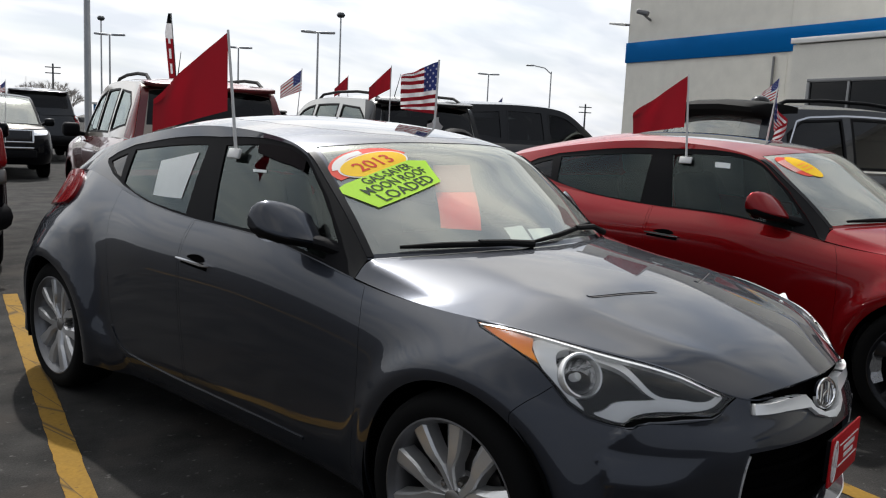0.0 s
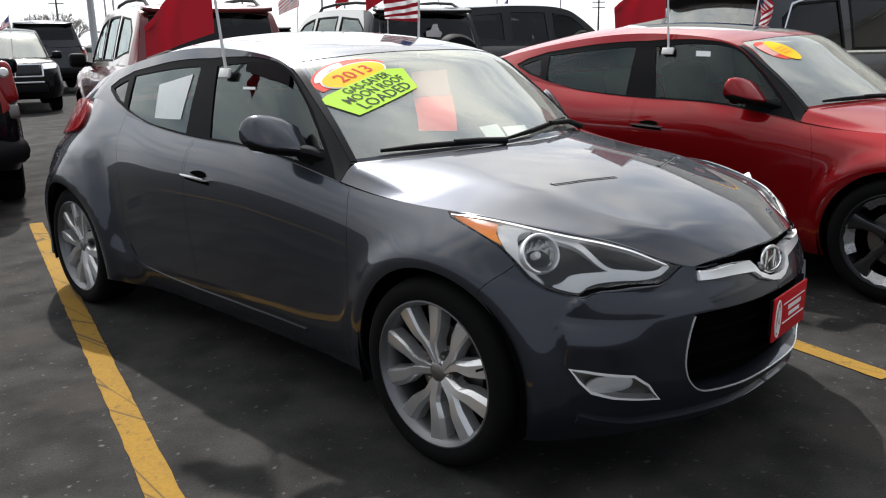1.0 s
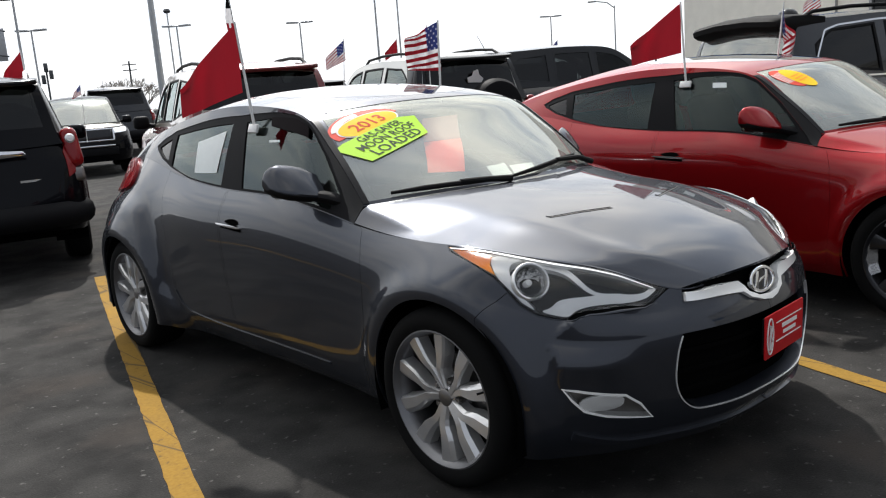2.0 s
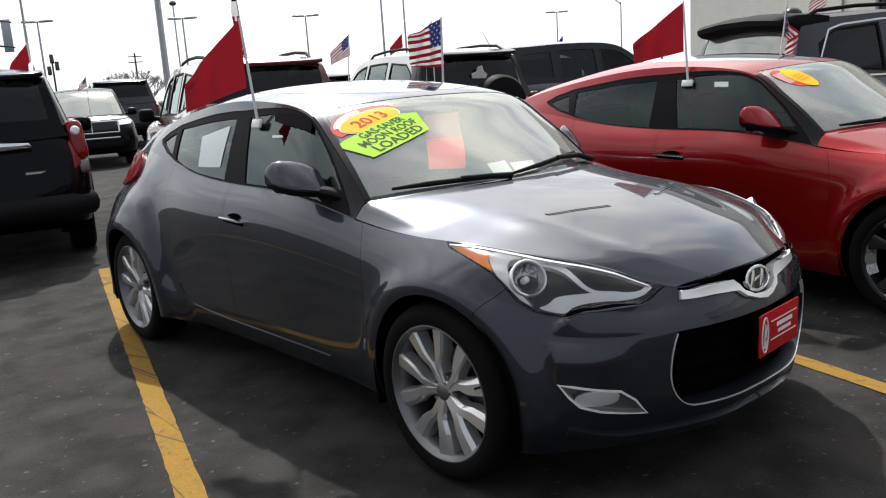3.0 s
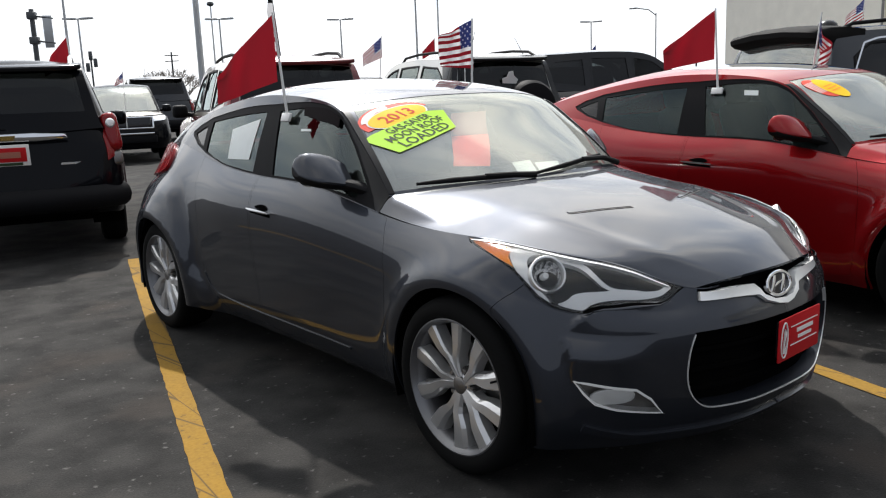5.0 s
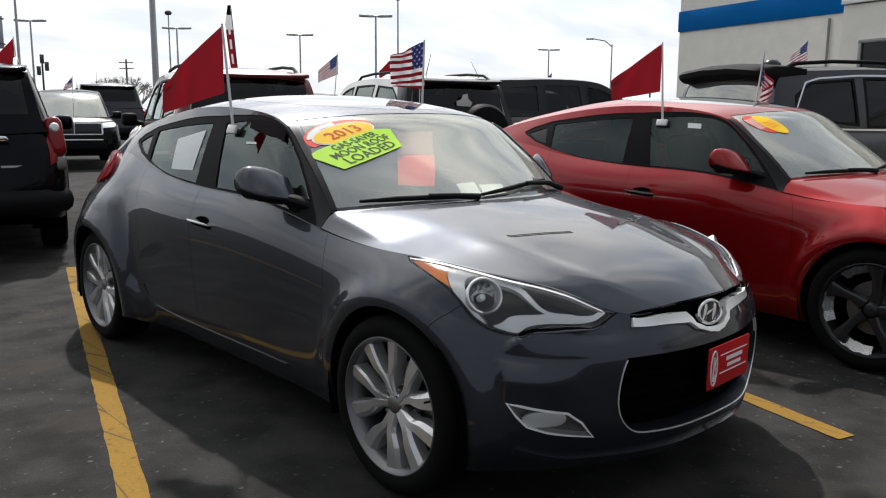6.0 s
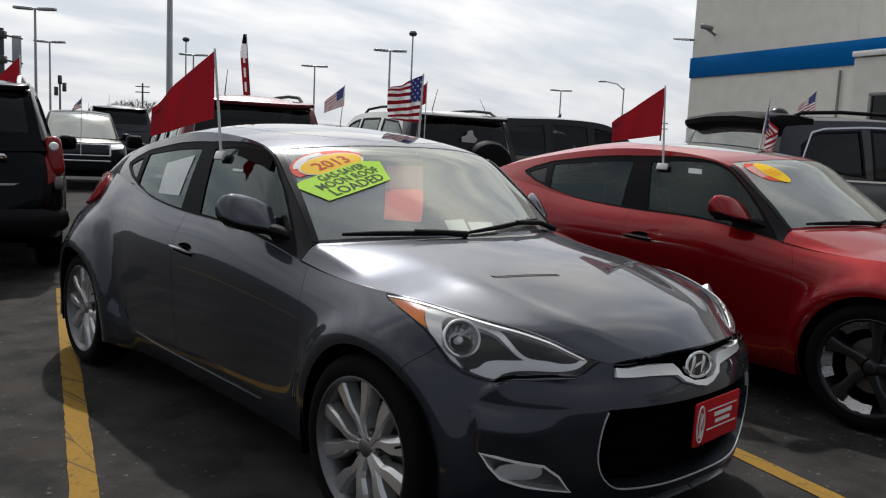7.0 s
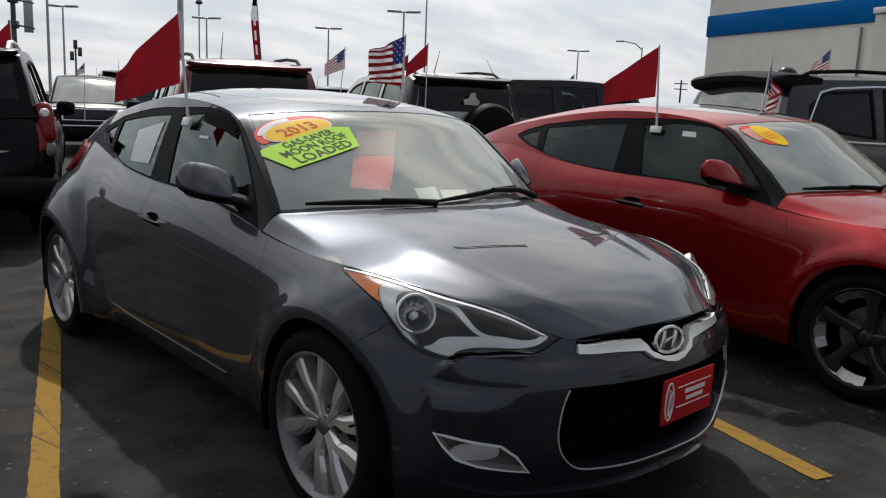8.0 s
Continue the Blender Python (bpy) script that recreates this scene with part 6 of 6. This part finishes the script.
# ---- window flags ----
def cloth(name, corner, along, drop, size, parent, stars, seed, sway=0.03, taper=0.5):
    """A waving cloth hung by its left edge: along is the way it flies. With stars it is striped, with a starred canton."""
    rng = random.Random(seed)
    w, h = size
    cols, rows = 26, 26
    side = Vector((along.y, -along.x, 0)).normalized()
    ph = rng.uniform(0, 6)
    bm = bmesh.new()
    grid = []
    for j in range(rows + 1):
        line = []
        for i in range(cols + 1):
            u, v = i / cols, j / rows
            wave = sway * u * math.sin(7 * u + 1.6 * v + ph) + 0.4 * sway * u * math.sin(15 * u - 3 * v + ph)
            p = Vector(corner) + along * (w * u * (1 - 0.07 * u)) - Vector((0, 0, 1)) * (h * v * (1 - taper * u) + drop * u * w + 0.03 * u * math.sin(5 * v + ph)) + side * wave
            line.append(bm.verts.new(p))
        grid.append(line)
    for j in range(rows):
        for i in range(cols):
            f = bm.faces.new((grid[j][i], grid[j][i + 1], grid[j + 1][i + 1], grid[j + 1][i]))
            if stars:
                stripe = j // 2
                star = i < 10 and stripe < 7
                f.material_index = (3 if (i % 2 == 1 and j % 2 == 1 and (i + j) % 4 == 0) else 1) if star else (0 if stripe % 2 == 0 else 2)
    return part(name, bm, [FLAG_STRIPE, FLAG_BLUE, FLAG_WHITE, FLAG_STAR] if stars else [FLAG_RED], parent)


FLAG_STRIPE = flat_paint("red_stripe_cloth", (0.42, 0.018, 0.03), 0.8)


def car_flag(base, tip, along, drop, size, stars, label, seed, clip=True, sway=0.03):
    """A flag on a white staff with a clip over a window's edge."""
    b, t = Vector(base), Vector(tip)
    flag = thing("car_flag", Matrix.Translation(b), label, "flag", "window flags")
    staff = part("flag_staff", rod_mesh((0, 0, 0.0), t - b, 0.007, 0.005, 10), WHITE_PLASTIC, flag, "white plastic staff")
    if clip:
        part("window_clip", box_mesh((0.016, 0.075, 0.04), pose(-0.006, 0.0, -0.01, 0, 20, 0), 0.005), WHITE_PLASTIC, flag)
    top = (t - b) * 0.985
    cloth("flag_cloth", top, Vector(along).normalized(), drop, size, flag, stars, seed, sway)
    return flag


LEFTWARD = Vector((-0.78, 0.62, 0))
car_flag((-0.668, 0.02, 1.24), (-0.69, 0.05, 1.7), LEFTWARD, 0.8, (0.3, 0.3), False, "dark red flag on a white staff clipped to a window", 3)
car_flag((0.635, 0.2, 1.252), (0.655, 0.2, 1.72), LEFTWARD + Vector((0.0, 0.3, 0)), 0.5, (0.2, 0.27), True, "starred and striped flag on a white window staff", 5, sway=0.06)
car_flag((1.935, -0.57, 1.27), (1.955, -0.53, 1.745), LEFTWARD, 0.6, (0.33, 0.29), False, "dark red flag on a white staff clipped to a window", 8)
car_flag((3.22, -0.5, 1.285), (3.25, -0.54, 1.76), Vector((-0.62, -0.55, 0)), 2.2, (0.13, 0.26), True, "starred and striped flag hanging limp on its staff", 2, sway=0.05)
for base, tip, stars, seed in (((-0.14, 5.0, 1.3), (-0.11, 5.23, 1.99), False, 4), ((3.6, 5.3, 1.25), (3.72, 5.35, 2.04), True, 6), ((16.5, 12.6, 1.5), (16.6, 12.66, 2.49), True, 7), ((8.35, 1.5, 1.3), (8.39, 1.45, 2.28), True, 9), ((2.28, 10.8, 0.9), (2.29, 10.76, 1.85), True, 1), ((4.11, 4.22, 1.25), (4.13, 4.23, 2.09), False, 11), ((7.78, 9.26, 1.3), (7.8, 9.28, 2.35), False, 12)):
    car_flag(base, tip, LEFTWARD, 0.9, (0.17, 0.16) if seed == 1 else (0.27, 0.25), stars, "small striped flag on a window staff" if stars else "small dark red flag on a window staff", seed, False)

# ---- the showroom building ----
PLASTER = material("beige_wall_panel", (0.8, 0.77, 0.69), 0.85, grain=0.08, size=60, bump=0.001, stain=0.12)
COPING = material("white_coping", (0.78, 0.77, 0.74), 0.6, grain=0.05, size=40, stain=0.1)
BLUE_BAND = material("blue_fascia", (0.0, 0.115, 0.36), 0.7, grain=0.05, size=40, stain=0.08, spec=0.04)
FRAME_GREY = material("grey_window_frame", (0.2, 0.2, 0.2), 0.4, 0.5)
ROOM_DARK = material("dim_room", (0.05, 0.055, 0.05), 0.9, stain=0.3, size=20)


def showroom():
    """Axes: x away from the lot, y along the front towards its far corner, z up."""
    b = thing("showroom_building", Matrix.Translation((23.1, 12.5, 0)) @ pose(0, 0, 0, 0, 0, -16.8), "beige showroom building with a blue band along its wall", "building")
    part("main_wall", box_mesh((22, 40, 8), pose(11, -20, 4)), PLASTER, b, smooth=False)
    part("blue_band", box_mesh((0.06, 40.05, 0.67), pose(-0.03, -20, 4.4), 0.01), BLUE_BAND, b, "blue band along the wall")
    part("roof_coping", box_mesh((22.3, 40.3, 0.25), pose(11, -20, 8.1), 0.02), COPING, b)
    for y in (-6.5, -13, -19.5, -26):
        part("panel_joint", box_mesh((0.012, 0.02, 7.9), pose(-0.004, y, 4)), PLASTER, b, smooth=False)
    a = part("annex", box_mesh((3.54, 24, 3.72), pose(-1.77, -21.36, 1.86)), PLASTER, b, "lower annex with white coping", smooth=False)
    part("annex_coping", box_mesh((3.6, 24.06, 0.12), pose(-1.8, -21.36, 3.81), 0.004), COPING, a)
    for k in range(5):
        y = -10.9 - k * 2.05
        w = part("window", box_mesh((0.14, 2.0, 2.1), pose(-3.51, y, 1.86)), ROOM_DARK, b, "office window with grey frame", smooth=False)
        part("pane", box_mesh((0.01, 1.9, 2.0), pose(-3.59, y, 1.86)), PRIVACY_GLASS, w, smooth=False)
        for dy, sy, dz, sz in ((-0.98, 0.08, 0, 2.1), (0.98, 0.08, 0, 2.1), (0, 0.06, 0, 2.1), (0, 2.04, 1.04, 0.08), (0, 2.04, -1.04, 0.08)):
            part("window_frame", box_mesh((0.16, sy, sz), pose(-3.56, y + dy, 1.86 + dz), 0.008), FRAME_GREY, w)
    d = part("downpipe", rod_mesh((-0.06, -6.1, 0), (-0.06, -6.1, 3.95), 0.035), FRAME_GREY, b)
    c = part("wall_camera", box_mesh((0.16, 0.42, 0.16), pose(-0.5, -1.15, 5.6, 15, 0, 30), 0.05, 3), FRAME_GREY, b, "grey wall camera")
    part("camera_arm", rod_mesh((0, -1.0, 5.42), (-0.5, -1.12, 5.58), 0.04), FRAME_GREY, c)
    l = part("corner_light", box_mesh((0.35, 0.6, 0.08), pose(-0.15, 0.4, 5.4, 8), 0.03), WHITE_PLASTIC, b, "corner wall light")
    part("light_arm", rod_mesh((0.02, -0.02, 5.35), (-0.15, 0.3, 5.4), 0.04), FRAME_GREY, l)
    return b


showroom()

# ---- lamp posts, signs and distance ----
GALVANISED = material("galvanised_steel", (0.42, 0.43, 0.44), 0.45, 0.6, grain=0.1, size=80, stain=0.2)
DARK_STEEL = material("dark_steel", (0.08, 0.085, 0.09), 0.5, 0.5, grain=0.1, size=80)


def lamp_post(x, y, h, heads, turn, thick=0.09, far=1.0):
    p = thing("street_lamp", pose(x, y, ground_height(x), 0, 0, turn), "tall galvanised lot lamp post", "lamp post", "lot lamp posts")
    part("post", rod_mesh((0, 0, 0), (0, 0, h), thick, thick * 0.65, 12), GALVANISED, p)
    part("post_base", rod_mesh((0, 0, 0), (0, 0, 0.6), 0.25, 0.25, 16), PLASTER, p)
    if heads:
        part("cross_arm", rod_mesh((-0.45, 0, h + 0.03), (0.45, 0, h + 0.03), 0.05, 0.05, 8), GALVANISED, p)
    for s in heads:
        part("lamp_head", slab_mesh(rounded([(s * 0.12, -0.2), (s * 1.05, -0.22), (s * 1.12, 0.0), (s * 1.05, 0.22), (s * 0.12, 0.2)], 1), 0.14, pose(0, 0, h - 0.05, 0, s * -2, 0), 0.03), GALVANISED, p)
    return p


for x, y, h in ((10.94, 43.83, 7.4), (16.6, 60.5, 7.4), (26.3, 58.0, 7.4), (35.9, 55.8, 7.4), (31.9, 40.6, 7.4), (62.0, 51.3, 7.4)):
    lamp_post(x, y, h, (-1, 1), -38)
lamp_post(13.7, 33.5, 12.5, (), 0, 0.16)
for x, y, h in ((35.1, 42.2, 9.0), (27.7, 62.4, 9.0)):
    p = lamp_post(x, y, h, (), 0, 0.08)
    part("lamp_ball", lathe_mesh([(0.0, 0.25), (0.2, 0.2), (0.3, 0.05), (0.22, -0.1), (0.08, -0.14)], 20, pose(0, 0, h)), DARK_STEEL, p)
p = lamp_post(58.3, 41.0, 7.2, (), 128, 0.08)
part("lamp_arm", tube_mesh([(0, 0, 7.0), (0.6, 0, 7.5), (1.7, 0, 7.7)], 0.05), GALVANISED, p)
part("lamp_head", box_mesh((0.7, 0.3, 0.14), pose(1.9, 0, 7.68), 0.05, 3), GALVANISED, p)


def sign_mast(x, y):
    m = thing("sign_mast", pose(x, y, 0, 0, 0, -35), "dark steel traffic mast with a hung sign panel", "traffic mast")
    part("mast", rod_mesh((0, 0, 0), (0, 0, 5.9), 0.14, 0.11, 12), DARK_STEEL, m)
    for z in (5.6, 4.45):
        part("arm", rod_mesh((0, 0, z), (0.95, 0, z - 0.15), 0.05, 0.04), DARK_STEEL, m)
        part("clamp", box_mesh((0.4, 0.4, 0.35), pose(0, 0, z), 0.05), DARK_STEEL, m)
    part("sign_panel", box_mesh((0.42, 0.06, 1.5), pose(0.68, 0, 4.85), 0.02), GALVANISED, m, "grey sign panel seen from behind")


sign_mast(8.42, 40.2)


def utility_pole(x, y, h):
    u = thing("utility_pole", pose(x, y, 0, 0, 0, -35), "thin wooden utility pole beyond the lot", "utility pole", "far poles")
    part("pole", rod_mesh((0, 0, 0), (0, 0, h), 0.17, 0.12, 8), DARK_STEEL, u)
    for z in (h - 0.5, h - 1.3):
        part("cross_arm", box_mesh((2.0, 0.12, 0.14), pose(0, 0, z)), DARK_STEEL, u)


utility_pole(46.1, 117.0, 8.5)
utility_pole(105.9, 68.5, 6.9)


def far_signal(x, y, h):
    g = thing("traffic_signal", pose(x, y, 0, 0, 0, -35), "dark traffic signal heads on a pole beyond the lot", "traffic signal")
    part("pole", rod_mesh((0, 0, 0), (0, 0, h), 0.16, 0.12, 8), DARK_STEEL, g)
    for dx, z in ((0.0, h - 0.6), (0.6, h - 1.6), (-0.5, h - 2.2)):
        part("signal_head", box_mesh((0.5, 0.4, 1.25), pose(dx, 0, z), 0.08), DARK_STEEL, g)


far_signal(35.8, 120.7, 8.8)


def feather_banner(x, y, h):
    f = thing("feather_banner", pose(x, y, 0, 0, 0, -35), "tall narrow red and white feather banner on a pole", "banner")
    part("banner_pole", rod_mesh((0, 0, 0), (-0.4, 0, h), 0.03, 0.015), DARK_STEEL, f)
    bm, rows = bmesh.new(), []
    for i in range(25):
        t = i / 24
        z = h - t * (h - 0.9)
        w = 0.27 * min(1, 0.35 + 4 * t) * (1 - 0.25 * t)
        rows.append([bm.verts.new((-0.4 * z / h - 0.02 - k * w, 0.05 * math.sin(6 * t + 3 * k), z)) for k in (0, 0.35, 0.65, 1)])
    for i, (a, b) in enumerate(zip(rows, rows[1:])):
        for k in range(3):
            q = bm.faces.new((a[k], a[k + 1], b[k + 1], b[k]))
            q.material_index = 2 if i < 2 else (0 if i < 5 else (0 if k == 1 and i % 3 else 1))
    part("banner_cloth", bm, [FLAG_WHITE, FLAG_RED, BLADE], f)


feather_banner(14.1, 26.3, 5.35)

# bark paled: the haze of distance is put into its colour
BARK = material("hazed_bark", (0.26, 0.235, 0.21), 0.9, grain=0.3, size=20)


def bare_tree(x, y, h, seed):
    rng = random.Random(seed)
    t = thing("bare_tree", pose(x, y, 0), "leafless grey tree beyond the lot", "tree", "far trees")
    bm = bmesh.new()

    def grow(p, d, length, r, depth):
        q = p + d * length
        add_rod(bm, p, q, r, r * 0.7, 5 if depth < 3 else 3)
        if depth == 0:
            return
        for _ in range(3 if depth > 1 else 4):
            grow(q, (d + Vector((rng.uniform(-0.75, 0.75), rng.uniform(-0.75, 0.75), rng.uniform(-0.15, 0.4)))).normalized(), length * rng.uniform(0.62, 0.82), r * 0.62, depth - 1)

    grow(Vector((0, 0, 0)), Vector((0, 0, 1)), h * 0.3, h * 0.025, 1)
    part("trunk", bm, BARK, t, smooth=False)
    bm = bmesh.new()
    for _ in range(5):
        grow(Vector((0, 0, h * 0.28)), Vector((rng.uniform(-0.7, 0.7), rng.uniform(-0.7, 0.7), 0.8)).normalized(), h * 0.2, h * 0.014, 4)
    part("crown", bm, BARK, t, smooth=False)


for k, (x, y, h) in enumerate(((36.4, 98.2, 6.0), (38.6, 97.6, 6.4), (40.2, 99.0, 5.6), (92.9, 72.7, 6.4), (94.6, 71.0, 5.8))):
    bare_tree(x, y, h, 20 + k)

BOX_BLUE = material("blue_sheet_metal", (0.02, 0.13, 0.28), 0.5, 0.2, grain=0.05, size=30, stain=0.2)
store = thing("blue_shed", pose(24.2, 51.0, 0, 0, 0, -30), "low blue metal shed beyond the lot", "shed")
part("shed_wall", box_mesh((4, 3, 2.2), pose(0, 0, 1.1), 0.03), BOX_BLUE, store)
part("shed_roof", box_mesh((4.2, 3.2, 0.15), pose(0, 0, 2.27), 0.02), COPING, store)


def far_hedge():
    """A low, uneven belt of trees and roofs on the horizon."""
    rng = random.Random(12)
    bm = bmesh.new()
    for k in range(260):
        a = radians(-15 + k * 0.5)
        d = rng.uniform(170, 260)
        r = rng.uniform(0.7, 1.7)
        bmesh.ops.create_icosphere(bm, subdivisions=1, radius=r, matrix=Matrix.Translation((d * math.cos(a), d * math.sin(a), r * 0.4)) @ Matrix.Diagonal((1.5, 1.5, 0.8, 1)))
    ob = part("far_woods", bm, material("far_woods", (0.1, 0.1, 0.095), 0.95, grain=0.4, size=2, stain=0.3))
    tagged(ob, "grey leafless woods along the horizon", "woods", kind="stuff")


far_hedge()
